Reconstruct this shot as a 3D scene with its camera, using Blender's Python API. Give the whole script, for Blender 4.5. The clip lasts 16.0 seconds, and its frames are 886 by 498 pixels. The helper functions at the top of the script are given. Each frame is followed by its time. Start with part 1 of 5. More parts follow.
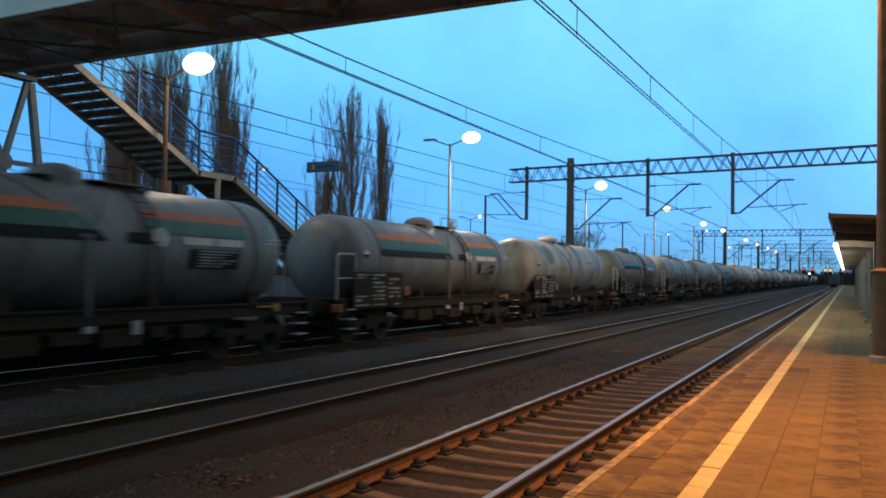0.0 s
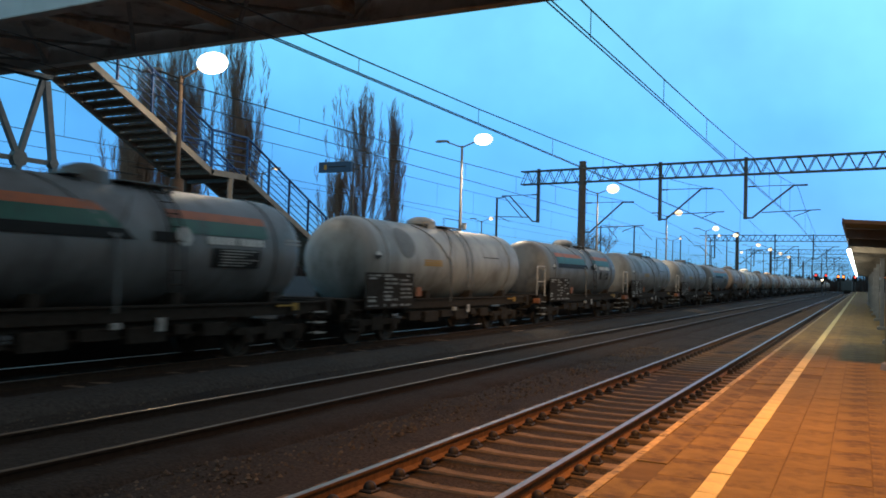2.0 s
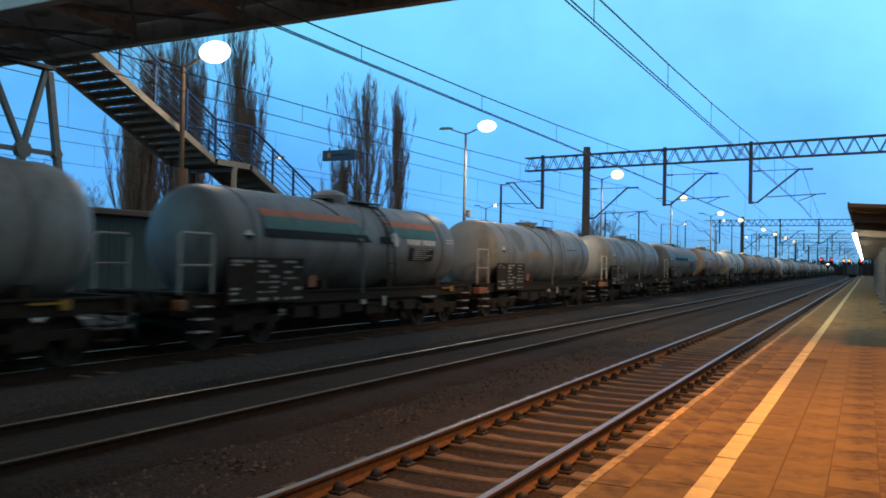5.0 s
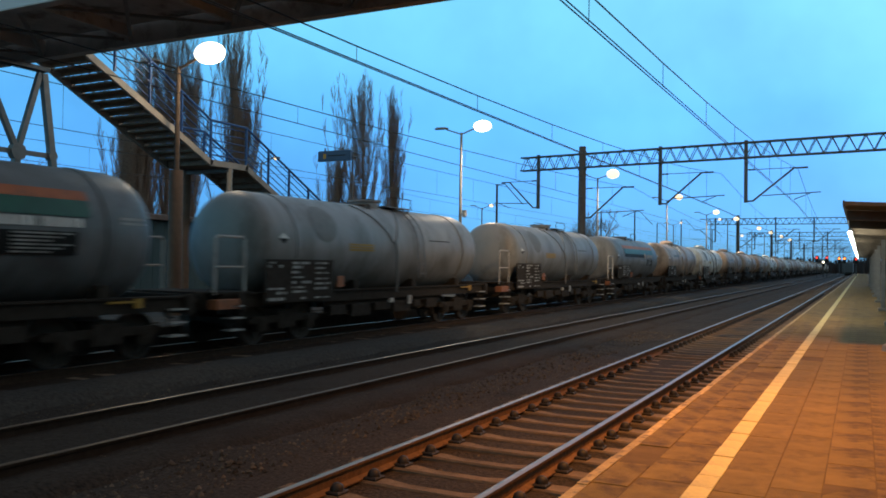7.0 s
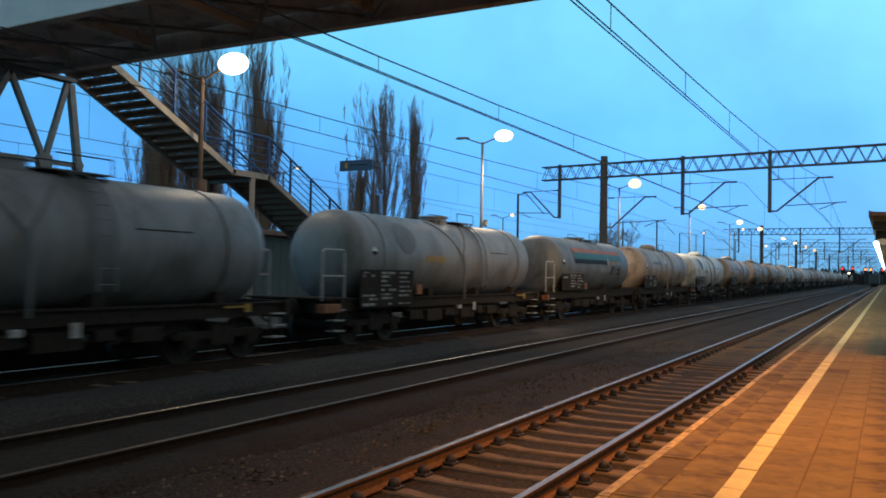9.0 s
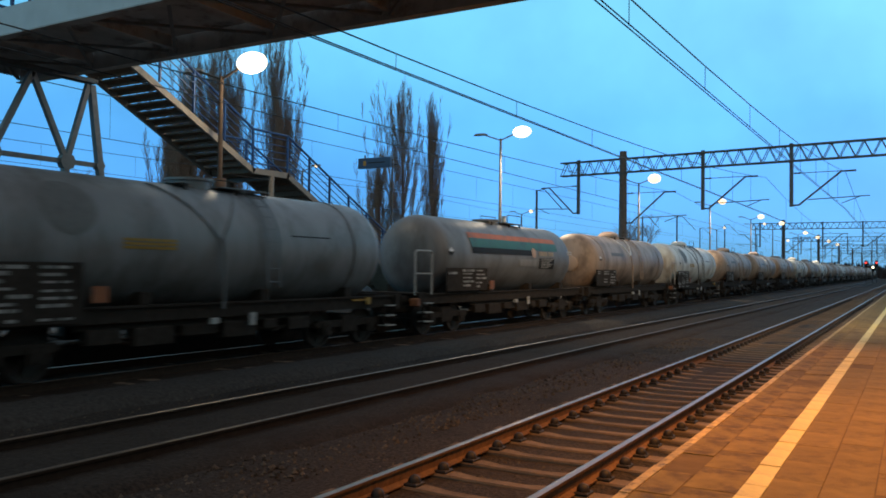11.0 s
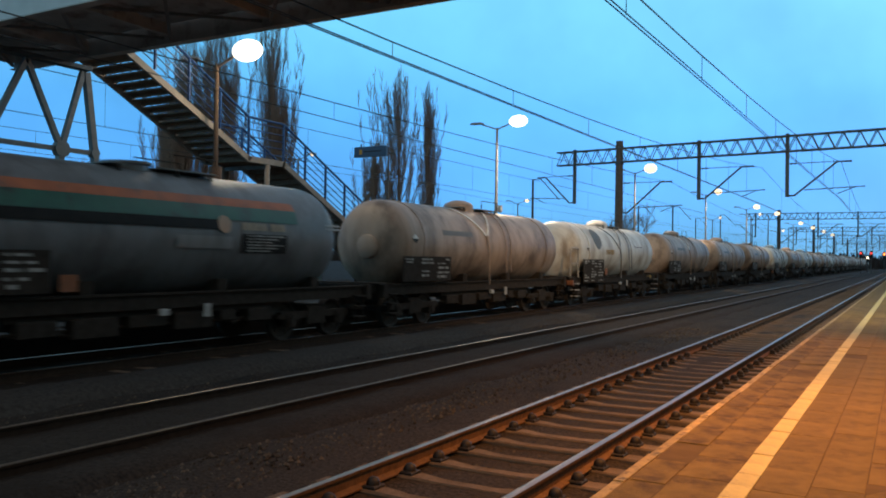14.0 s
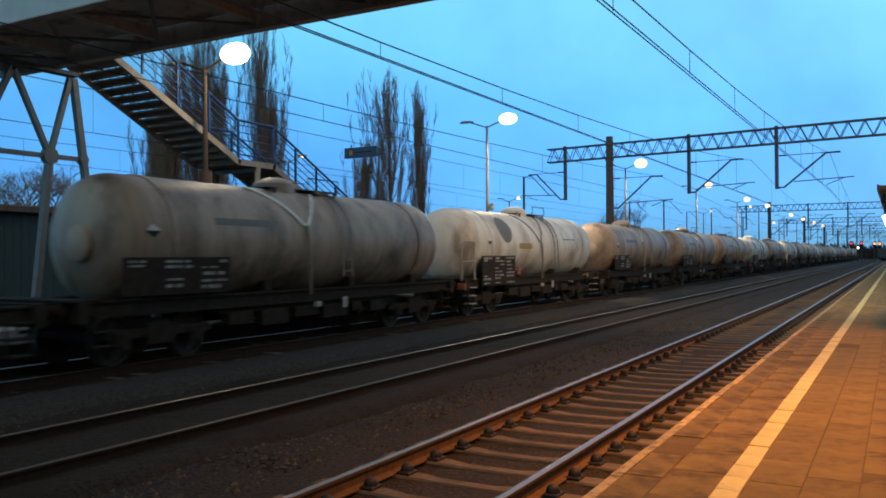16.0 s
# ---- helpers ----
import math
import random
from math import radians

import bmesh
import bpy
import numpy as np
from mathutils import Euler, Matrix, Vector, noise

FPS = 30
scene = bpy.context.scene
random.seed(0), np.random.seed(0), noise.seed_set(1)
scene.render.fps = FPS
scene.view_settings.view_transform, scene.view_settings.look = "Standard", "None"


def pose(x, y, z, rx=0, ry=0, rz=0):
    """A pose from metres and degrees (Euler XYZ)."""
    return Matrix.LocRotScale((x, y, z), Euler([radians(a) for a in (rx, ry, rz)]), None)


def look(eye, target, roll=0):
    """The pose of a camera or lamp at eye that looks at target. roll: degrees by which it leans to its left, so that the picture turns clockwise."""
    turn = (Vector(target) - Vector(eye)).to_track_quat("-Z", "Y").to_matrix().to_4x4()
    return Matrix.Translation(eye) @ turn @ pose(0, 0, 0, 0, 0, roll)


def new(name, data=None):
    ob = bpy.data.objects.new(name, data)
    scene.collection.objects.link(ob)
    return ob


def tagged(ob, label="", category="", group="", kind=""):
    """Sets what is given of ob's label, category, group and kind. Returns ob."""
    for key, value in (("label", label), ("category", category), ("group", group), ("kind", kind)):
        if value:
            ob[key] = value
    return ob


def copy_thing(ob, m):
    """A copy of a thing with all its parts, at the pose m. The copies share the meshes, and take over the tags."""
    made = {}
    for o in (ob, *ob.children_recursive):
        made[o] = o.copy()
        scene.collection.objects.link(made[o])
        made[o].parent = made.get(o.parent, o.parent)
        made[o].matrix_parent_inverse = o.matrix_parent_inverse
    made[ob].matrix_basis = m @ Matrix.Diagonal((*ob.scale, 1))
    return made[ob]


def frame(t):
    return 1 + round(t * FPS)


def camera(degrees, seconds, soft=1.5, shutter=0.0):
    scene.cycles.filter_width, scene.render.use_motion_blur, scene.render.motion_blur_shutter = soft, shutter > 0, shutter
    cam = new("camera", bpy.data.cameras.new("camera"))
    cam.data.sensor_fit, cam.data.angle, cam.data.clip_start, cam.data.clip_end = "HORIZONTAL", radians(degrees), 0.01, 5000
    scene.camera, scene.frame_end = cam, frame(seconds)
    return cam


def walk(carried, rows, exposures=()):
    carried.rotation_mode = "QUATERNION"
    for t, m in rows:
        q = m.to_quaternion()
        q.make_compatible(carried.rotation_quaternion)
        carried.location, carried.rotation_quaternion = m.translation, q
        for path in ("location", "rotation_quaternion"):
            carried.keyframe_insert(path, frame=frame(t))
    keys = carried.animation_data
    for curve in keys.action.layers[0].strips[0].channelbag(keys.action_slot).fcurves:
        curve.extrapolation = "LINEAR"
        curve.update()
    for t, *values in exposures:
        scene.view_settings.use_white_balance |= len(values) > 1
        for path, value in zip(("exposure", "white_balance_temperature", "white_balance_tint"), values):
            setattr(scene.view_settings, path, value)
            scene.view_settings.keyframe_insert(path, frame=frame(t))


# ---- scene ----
cam = camera(57.0, 16.0, soft=1.75, shutter=0.9)
EYE = (0.0, 0.0, 1.90)
# seconds, yaw to the left of the tracks, pitch up, roll
TURNS = (
    (0.0, 26.33, 1.78, -0.90),
    (0.5, 26.32, 2.07, -1.28),
    (1.0, 26.89, 1.80, -1.83),
    (1.5, 27.39, 1.86, -1.68),
    (2.0, 27.07, 1.87, -1.60),
    (2.5, 27.37, 1.94, -1.78),
    (3.0, 27.14, 1.67, -1.74),
    (3.5, 26.99, 1.91, -1.84),
    (4.0, 27.12, 1.75, -1.65),
    (4.5, 27.28, 1.28, -1.26),
    (4.7, 27.41, 1.00, -1.15),
    (7.0, 27.14, 0.99, -0.82),
    (7.5, 27.61, 1.31, -0.76),
    (8.0, 28.33, 1.46, -0.86),
    (8.5, 28.17, 1.90, -0.79),
    (9.0, 28.60, 1.63, -1.03),
    (11.5, 30.08, 1.37, -0.68),
    (12.0, 30.16, 1.33, -0.79),
    (12.5, 29.94, 1.50, -0.94),
    (13.0, 29.73, 1.21, -0.87),
    (13.5, 29.53, 1.55, -0.93),
    (14.0, 29.64, 0.63, -0.85),
    (14.5, 29.73, 0.19, -0.75),
    (15.0, 29.61, 0.28, -0.61),
    (15.5, 29.24, 0.23, -0.02),
    (16.0, 29.12, 0.57, 0.40),
)
walk(cam, [(t, pose(*EYE, 90 + p, r, y)) for t, y, p, r in TURNS], exposures=[(0.0, 0.10), (8.0, 0.07), (16.0, 0.04)])

# ---- world and lamps ----
world = bpy.data.worlds.new("dusk")
scene.world = world
world.use_nodes = True
wn, wl = world.node_tree.nodes, world.node_tree.links
sky = wn.new("ShaderNodeTexSky")
sky.sky_type = "NISHITA"
sky.sun_disc = False
sky.sun_elevation = radians(22.0)
sky.sun_rotation = radians(40)
sky.air_density, sky.dust_density, sky.ozone_density = 1.0, 0.0, 2.5
tint = wn.new("ShaderNodeMix")
tint.data_type, tint.blend_type = "RGBA", "MULTIPLY"
tint.inputs[0].default_value = 1.0
tint.inputs[7].default_value = (2.95, 4.85, 6.1, 1)
wl.new(sky.outputs[0], tint.inputs[6])
cloud_at = wn.new("ShaderNodeTexCoord")
cloud = wn.new("ShaderNodeTexNoise")
cloud.inputs["Scale"].default_value = 3.4
cloud.inputs["Detail"].default_value = 5
wl.new(cloud_at.outputs["Generated"], cloud.inputs["Vector"])
cloud_ramp = wn.new("ShaderNodeMapRange")
cloud_ramp.inputs[1].default_value, cloud_ramp.inputs[2].default_value = 0.3, 0.7
cloud_ramp.inputs[3].default_value, cloud_ramp.inputs[4].default_value = 0.74, 1.2
wl.new(cloud.outputs[0], cloud_ramp.inputs[0])
cloud_mix = wn.new("ShaderNodeMix")
cloud_mix.data_type, cloud_mix.blend_type = "RGBA", "MULTIPLY"
cloud_mix.inputs[0].default_value = 1.0
wl.new(tint.outputs[2], cloud_mix.inputs[6])
wl.new(cloud_ramp.outputs[0], cloud_mix.inputs[7])
# the dusk sky: deep blue low down, brightest at mid height, dimmer overhead
split = wn.new("ShaderNodeSeparateXYZ")
wl.new(cloud_at.outputs["Generated"], split.inputs[0])
height = wn.new("ShaderNodeValToRGB")
wl.new(split.outputs[2], height.inputs[0])
steps = ((0.0, (0.10, 0.185, 0.40)), (0.10, (0.245, 0.335, 0.53)), (0.18, (0.40, 0.51, 0.59)), (0.33, (0.98, 1.0, 0.68)), (0.42, (0.90, 0.78, 0.56)), (0.62, (2.7, 1.22, 0.66)), (1.0, (3.0, 1.25, 0.64)))
while len(height.color_ramp.elements) < len(steps):
    height.color_ramp.elements.new(0.5)
for el, (pos, col) in zip(height.color_ramp.elements, steps):
    el.position, el.color = pos, (*col, 1)
fall = wn.new("ShaderNodeMix")
fall.data_type, fall.blend_type = "RGBA", "MULTIPLY"
fall.inputs[0].default_value = 1.0
wl.new(cloud_mix.outputs[2], fall.inputs[6])
wl.new(height.outputs[0], fall.inputs[7])
# the afterglow to the right of the tracks takes the blue out of the light
east = wn.new("ShaderNodeValToRGB")
shift = wn.new("ShaderNodeMapRange")
shift.inputs[1].default_value, shift.inputs[2].default_value = -1.0, 1.0
wl.new(split.outputs[0], shift.inputs[0])
wl.new(shift.outputs[0], east.inputs[0])
sides = ((0.0, (0.32, 0.39, 0.40)), (0.22, (0.36, 0.42, 0.425)), (0.45, (0.375, 0.385, 0.395)), (0.56, (0.43, 0.40, 0.39)), (0.75, (0.46, 0.32, 0.25)), (1.0, (0.40, 0.24, 0.17)))
while len(east.color_ramp.elements) < len(sides):
    east.color_ramp.elements.new(0.5)
for el, (pos, col) in zip(east.color_ramp.elements, sides):
    el.position, el.color = pos, (*col, 1)
glow_mix = wn.new("ShaderNodeMix")
glow_mix.data_type, glow_mix.blend_type = "RGBA", "MULTIPLY"
glow_mix.inputs[0].default_value = 1.0
wl.new(fall.outputs[2], glow_mix.inputs[6])
wl.new(east.outputs[0], glow_mix.inputs[7])
behind = wn.new("ShaderNodeMapRange")
behind.inputs[1].default_value, behind.inputs[2].default_value = -0.8, 0.1
wl.new(split.outputs[1], behind.inputs[0])
grey = wn.new("ShaderNodeMix")
grey.data_type = "RGBA"
grey.inputs[6].default_value, grey.inputs[7].default_value = (1.15, 0.86, 0.62, 1), (1, 1, 1, 1)
wl.new(behind.outputs[0], grey.inputs[0])
back_mix = wn.new("ShaderNodeMix")
back_mix.data_type, back_mix.blend_type = "RGBA", "MULTIPLY"
back_mix.inputs[0].default_value = 1.0
wl.new(glow_mix.outputs[2], back_mix.inputs[6])
wl.new(grey.outputs[2], back_mix.inputs[7])
wl.new(back_mix.outputs[2], wn["Background"].inputs["Color"])
SKY_POWER = 0.14
wn["Background"].inputs["Strength"].default_value = SKY_POWER
SODIUM = (1.0, 0.375, 0.05)
WARM = (1.0, 0.78, 0.52)


def lamp(name, at, watts, colour, radius=0.15, spot=0.0, target=None):
    data = bpy.data.lights.new(name, "SPOT" if spot else "POINT")
    data.energy, data.color, data.shadow_soft_size = watts, colour, radius
    if spot:
        data.spot_size, data.spot_blend = radians(spot), 1.0
    ob = new(name, data)
    ob.matrix_world = look(at, target) if target else Matrix.Translation(at)
    return ob


lamp("platform_light", (-0.5, 8.5, 7.0), 3000, SODIUM, 0.2, 104, (0.0, 8.6, 0.3))
lamp("platform_light", (-0.2, 18.2, 9.5), 3600, SODIUM, 0.2, 84, (-0.8, 15.6, 0.3))
# extra spot with no lamp head, added to warm the mid-train wagon flanks
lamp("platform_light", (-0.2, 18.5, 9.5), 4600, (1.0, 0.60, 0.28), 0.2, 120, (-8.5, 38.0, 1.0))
lamp("platform_light", (-0.5, -9.0, 7.0), 2500, SODIUM, 0.2, 104, (0.0, -8.9, 0.3))
lamp("island_light", (-15.7, 17.0, 7.1), 200, WARM, 0.25)
for lx, ly in ((-16.4, 36.5), (-16.1, 59.2), (-15.6, 81.2), (-15.6, 104.8), (-15.4, 135.0)):
    lamp("island_light", (lx, ly, 8.2), 3000, WARM, 0.25, 168, (-15.0, ly, 0.5))
for ly in (28.0, 37.5, 47.0):
    lamp("canopy_light", (-0.2, ly, 2.75), 110, (1.0, 0.93, 0.72), 0.3)


# ---- materials ----
def material(name, colour, rough=0.7, metal=0.0, colour2=None, scale=4.0, spread=0.5, bump=0.0, bump_scale=40.0,
             emit=None, power=0.0, stains=None, stain_scale=1.2, stain_low=0.52, random_tint=0.0, stretch=(1, 1, 1), gloss=0.5, streaks=None, island=0.0):
    """A surface with variation at two scales: grain, and stains of a second colour."""
    m = bpy.data.materials.new(name)
    m.use_nodes = True
    n, l = m.node_tree.nodes, m.node_tree.links
    b = n["Principled BSDF"]
    b.inputs["Roughness"].default_value, b.inputs["Metallic"].default_value = rough, metal
    b.inputs["Specular IOR Level"].default_value = gloss
    at = n.new("ShaderNodeTexCoord")
    mp = n.new("ShaderNodeMapping")
    mp.inputs["Scale"].default_value = stretch
    l.new(at.outputs["Object"], mp.inputs[0])
    c2 = colour2 or tuple(v * 0.6 for v in colour)
    grain = n.new("ShaderNodeTexNoise")
    grain.inputs["Scale"].default_value, grain.inputs["Detail"].default_value = scale, 6
    l.new(mp.outputs[0], grain.inputs["Vector"])
    ramp = n.new("ShaderNodeMapRange")
    ramp.inputs[1].default_value, ramp.inputs[2].default_value = 0.5 - spread / 2, 0.5 + spread / 2
    l.new(grain.outputs[0], ramp.inputs[0])
    mix = n.new("ShaderNodeMix")
    mix.data_type = "RGBA"
    mix.inputs[6].default_value, mix.inputs[7].default_value = (*c2, 1), (*colour, 1)
    l.new(ramp.outputs[0], mix.inputs[0])
    last = mix.outputs[2]
    if stains:
        big = n.new("ShaderNodeTexNoise")
        big.inputs["Scale"].default_value, big.inputs["Detail"].default_value = stain_scale, 8
        big.inputs["Roughness"].default_value = 0.65
        l.new(mp.outputs[0], big.inputs["Vector"])
        br = n.new("ShaderNodeMapRange")
        br.inputs[1].default_value, br.inputs[2].default_value = stain_low, stain_low + 0.16
        l.new(big.outputs[0], br.inputs[0])
        sm = n.new("ShaderNodeMix")
        sm.data_type = "RGBA"
        sm.inputs[7].default_value = (*stains, 1)
        l.new(br.outputs[0], sm.inputs[0])
        l.new(last, sm.inputs[6])
        last = sm.outputs[2]
    if streaks:
        run_at = n.new("ShaderNodeMapping")
        run_at.inputs["Scale"].default_value = (1.2, 9.0, 0.5)
        l.new(at.outputs["Object"], run_at.inputs[0])
        runs = n.new("ShaderNodeTexNoise")
        runs.inputs["Scale"].default_value, runs.inputs["Detail"].default_value = 1.0, 5
        l.new(run_at.outputs[0], runs.inputs["Vector"])
        rrmp = n.new("ShaderNodeMapRange")
        rrmp.inputs[1].default_value, rrmp.inputs[2].default_value = 0.5, 0.75
        rrmp.inputs[4].default_value = 0.42
        l.new(runs.outputs[0], rrmp.inputs[0])
        rmix = n.new("ShaderNodeMix")
        rmix.data_type = "RGBA"
        rmix.inputs[7].default_value = (*streaks, 1)
        l.new(rrmp.outputs[0], rmix.inputs[0])
        l.new(last, rmix.inputs[6])
        last = rmix.outputs[2]
    if random_tint:
        info = n.new("ShaderNodeObjectInfo")
        rr = n.new("ShaderNodeMapRange")
        rr.inputs[3].default_value, rr.inputs[4].default_value = 1 - random_tint, 1 + random_tint
        l.new(info.outputs["Random"], rr.inputs[0])
        rm = n.new("ShaderNodeMix")
        rm.data_type, rm.blend_type = "RGBA", "MULTIPLY"
        rm.inputs[0].default_value = 1.0
        l.new(last, rm.inputs[6])
        l.new(rr.outputs[0], rm.inputs[7])
        last = rm.outputs[2]
    if island:
        geo = n.new("ShaderNodeNewGeometry")
        gr = n.new("ShaderNodeMapRange")
        gr.inputs[3].default_value, gr.inputs[4].default_value = 1 - island, 1 + island
        l.new(geo.outputs["Random Per Island"], gr.inputs[0])
        gm = n.new("ShaderNodeMix")
        gm.data_type, gm.blend_type = "RGBA", "MULTIPLY"
        gm.inputs[0].default_value = 1.0
        l.new(last, gm.inputs[6])
        l.new(gr.outputs[0], gm.inputs[7])
        last = gm.outputs[2]
    l.new(last, b.inputs["Base Color"])
    if bump:
        fine = n.new("ShaderNodeTexNoise")
        fine.inputs["Scale"].default_value, fine.inputs["Detail"].default_value = bump_scale, 4
        l.new(mp.outputs[0], fine.inputs["Vector"])
        bu = n.new("ShaderNodeBump")
        bu.inputs["Strength"].default_value, bu.inputs["Distance"].default_value = bump, 0.02
        l.new(fine.outputs[0], bu.inputs["Height"])
        l.new(bu.outputs[0], b.inputs["Normal"])
    if emit:
        b.inputs["Emission Color"].default_value = (*emit, 1)
        b.inputs["Emission Strength"].default_value = power
    return m


M_GROUND = material("gravelly_soil", (0.060, 0.046, 0.036), 0.95, colour2=(0.012, 0.009, 0.0075), scale=26, spread=0.4, bump=1.0, bump_scale=26,
                    stains=(0.014, 0.011, 0.009), stain_scale=0.6, gloss=0.12)
M_BALLAST = material("ballast", (0.052, 0.038, 0.028), 0.95, colour2=(0.015, 0.011, 0.009), scale=22, bump=1.0, bump_scale=30,
                     stains=(0.025, 0.016, 0.011), stain_scale=1.0, gloss=0.12)
M_CESS = material("pale_gravel", (0.072, 0.062, 0.054), 0.95, colour2=(0.028, 0.024, 0.02), scale=14, bump=0.8, bump_scale=30, gloss=0.12)
M_STONE = material("ballast_stone", (0.115, 0.09, 0.07), 0.9, colour2=(0.045, 0.035, 0.028), scale=8, spread=0.7, gloss=0.12, island=0.6)
# rust brightened: orange lamp light on the nearest rails is put into the colour
M_RAILSIDE = material("lamp_lit_rusty_rail", (0.19, 0.10, 0.045), 0.75, 0.0, colour2=(0.10, 0.052, 0.026), scale=14, bump=0.3, gloss=0.12)
M_RAILDARK = material("dark_rail_side", (0.05, 0.034, 0.024), 0.8, colour2=(0.03, 0.02, 0.015), scale=10, gloss=0.12)
M_ISLAND = material("grey_island_paving", (0.06, 0.055, 0.05), 0.9, colour2=(0.04, 0.036, 0.033), scale=4, gloss=0.15)
M_RAILHEAD = material("polished_rail_head", (0.44, 0.27, 0.185), 0.37, 1.0, colour2=(0.32, 0.19, 0.13), scale=3, stretch=(30, 1, 1))
M_RAILDULL = material("dull_rail_head", (0.22, 0.155, 0.115), 0.45, 1.0, colour2=(0.30, 0.21, 0.155), scale=3, stretch=(30, 1, 1))
M_DARKHEAD = material("dark_rail_head", (0.10, 0.066, 0.045), 0.55, 0.8, colour2=(0.16, 0.105, 0.07), scale=3, stretch=(30, 1, 1))
M_SLEEPER = material("concrete_sleeper", (0.20, 0.145, 0.105), 0.9, colour2=(0.11, 0.078, 0.055), scale=6, bump=0.5, stains=(0.10, 0.07, 0.045),
                     stain_scale=2.5, random_tint=0.15, gloss=0.12)
M_CLIP = material("rail_fastening", (0.035, 0.027, 0.022), 0.6, 0.4)
# sodium yellow-brown is put into the grey slabs, joints, coping and white line
M_SLAB = material("sodium_tinted_slab", (0.25, 0.154, 0.042), 0.8, colour2=(0.145, 0.091, 0.026), scale=5, bump=0.35, bump_scale=60,
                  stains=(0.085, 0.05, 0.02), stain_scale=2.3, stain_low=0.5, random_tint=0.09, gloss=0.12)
M_JOINT = material("slab_joint", (0.16, 0.10, 0.045), 0.95, gloss=0.12)
M_COPING = material("sodium_tinted_coping", (0.50, 0.33, 0.11), 0.8, colour2=(0.33, 0.22, 0.09), scale=16, bump=0.4, stains=(0.10, 0.07, 0.035), stain_scale=9, stain_low=0.5, random_tint=0.25)
M_LINE = material("sodium_tinted_white_line", (0.70, 0.54, 0.16), 0.7, colour2=(0.54, 0.41, 0.13), scale=10, stains=(0.36, 0.27, 0.12), stain_scale=5, stain_low=0.53, random_tint=0.1)
M_CONCRETE = material("concrete", (0.30, 0.28, 0.26), 0.85, colour2=(0.2, 0.185, 0.17), scale=5, bump=0.3, stains=(0.13, 0.12, 0.11), stain_scale=1.0)
M_OLDWALL = material("dark_concrete", (0.055, 0.05, 0.046), 0.9, colour2=(0.035, 0.031, 0.028), scale=4, stains=(0.04, 0.035, 0.03), gloss=0.12)
M_WALLPLASTER = material("dark_wall_plaster", (0.16, 0.13, 0.11), 0.9, colour2=(0.11, 0.09, 0.075), scale=3, stains=(0.08, 0.065, 0.055), gloss=0.12)
M_MAST = material("weathered_mast", (0.13, 0.11, 0.10), 0.8, colour2=(0.08, 0.065, 0.06), scale=6, bump=0.2)
M_STEEL = material("dark_painted_steel", (0.09, 0.10, 0.11), 0.55, 0.2, colour2=(0.05, 0.055, 0.06), scale=8, bump=0.1)
M_TRUSS = material("grey_painted_steel", (0.20, 0.20, 0.20), 0.55, 0.1, colour2=(0.13, 0.13, 0.13), scale=6, stains=(0.10, 0.07, 0.05), stain_scale=3, stain_low=0.6)
M_FASCIA = material("pale_bridge_plate", (0.62, 0.63, 0.64), 0.5, colour2=(0.5, 0.51, 0.52), scale=2, stains=(0.25, 0.24, 0.22), stain_scale=2, stain_low=0.6)
M_SOFFIT = material("bridge_soffit", (0.50, 0.49, 0.48), 0.85, colour2=(0.36, 0.35, 0.345), scale=3, stains=(0.13, 0.11, 0.09), gloss=0.12)
M_STRINGER = material("pale_stringer_paint", (0.32, 0.285, 0.25), 0.65, colour2=(0.22, 0.195, 0.17), scale=4, stains=(0.2, 0.16, 0.12), stain_scale=3, stain_low=0.6)
M_TREAD = material("stair_tread", (0.30, 0.24, 0.19), 0.8, colour2=(0.18, 0.14, 0.11), scale=5, gloss=0.12)
M_BLUE = material("blue_railing_paint", (0.018, 0.06, 0.20), 0.45, 0.1, colour2=(0.014, 0.045, 0.14), scale=10)
M_WIRE = material("catenary_wire", (0.05, 0.05, 0.05), 0.6, 0.6)
M_LAMPPOST = material("galvanised_post", (0.24, 0.24, 0.24), 0.5, 0.3, colour2=(0.18, 0.18, 0.18), scale=5)
M_RAILPALE = material("pale_railing_paint", (0.46, 0.44, 0.42), 0.6, colour2=(0.3, 0.28, 0.26), scale=9)
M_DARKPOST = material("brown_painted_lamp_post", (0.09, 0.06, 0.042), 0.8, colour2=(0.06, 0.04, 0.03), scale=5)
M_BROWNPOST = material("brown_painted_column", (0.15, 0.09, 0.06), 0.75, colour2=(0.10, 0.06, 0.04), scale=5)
M_GLOW = material("sodium_lens", (1, 0.9, 0.7), 0.4, emit=(1.0, 0.82, 0.50), power=3.0)
M_GLOWFAR = material("far_lamp_lens", (1, 0.85, 0.6), 0.4, emit=(1.0, 0.72, 0.42), power=1.7)
M_TUBE = material("fluorescent_tube", (1, 1, 1), 0.4, emit=(0.95, 1.0, 0.92), power=9)
M_RED = material("red_signal_lens", (0.8, 0.05, 0.02), 0.3, emit=(1.0, 0.05, 0.03), power=2.5)
M_AMBER = material("amber_signal_lens", (0.9, 0.3, 0.05), 0.3, emit=(1.0, 0.22, 0.03), power=5)
M_PALE = material("pale_signal_lens", (0.9, 0.9, 0.6), 0.3, emit=(1.0, 0.85, 0.6), power=5)
M_SIGN = material("dark_blue_sign", (0.02, 0.05, 0.13), 0.4, colour2=(0.018, 0.04, 0.1), scale=3)
M_WHITE = material("white_marking", (0.46, 0.46, 0.45), 0.7, colour2=(0.28, 0.28, 0.28), scale=14)
M_LETTER = material("dull_white_lettering", (0.44, 0.44, 0.43), 0.8, colour2=(0.16, 0.16, 0.16), scale=5, spread=0.35, gloss=0.2)
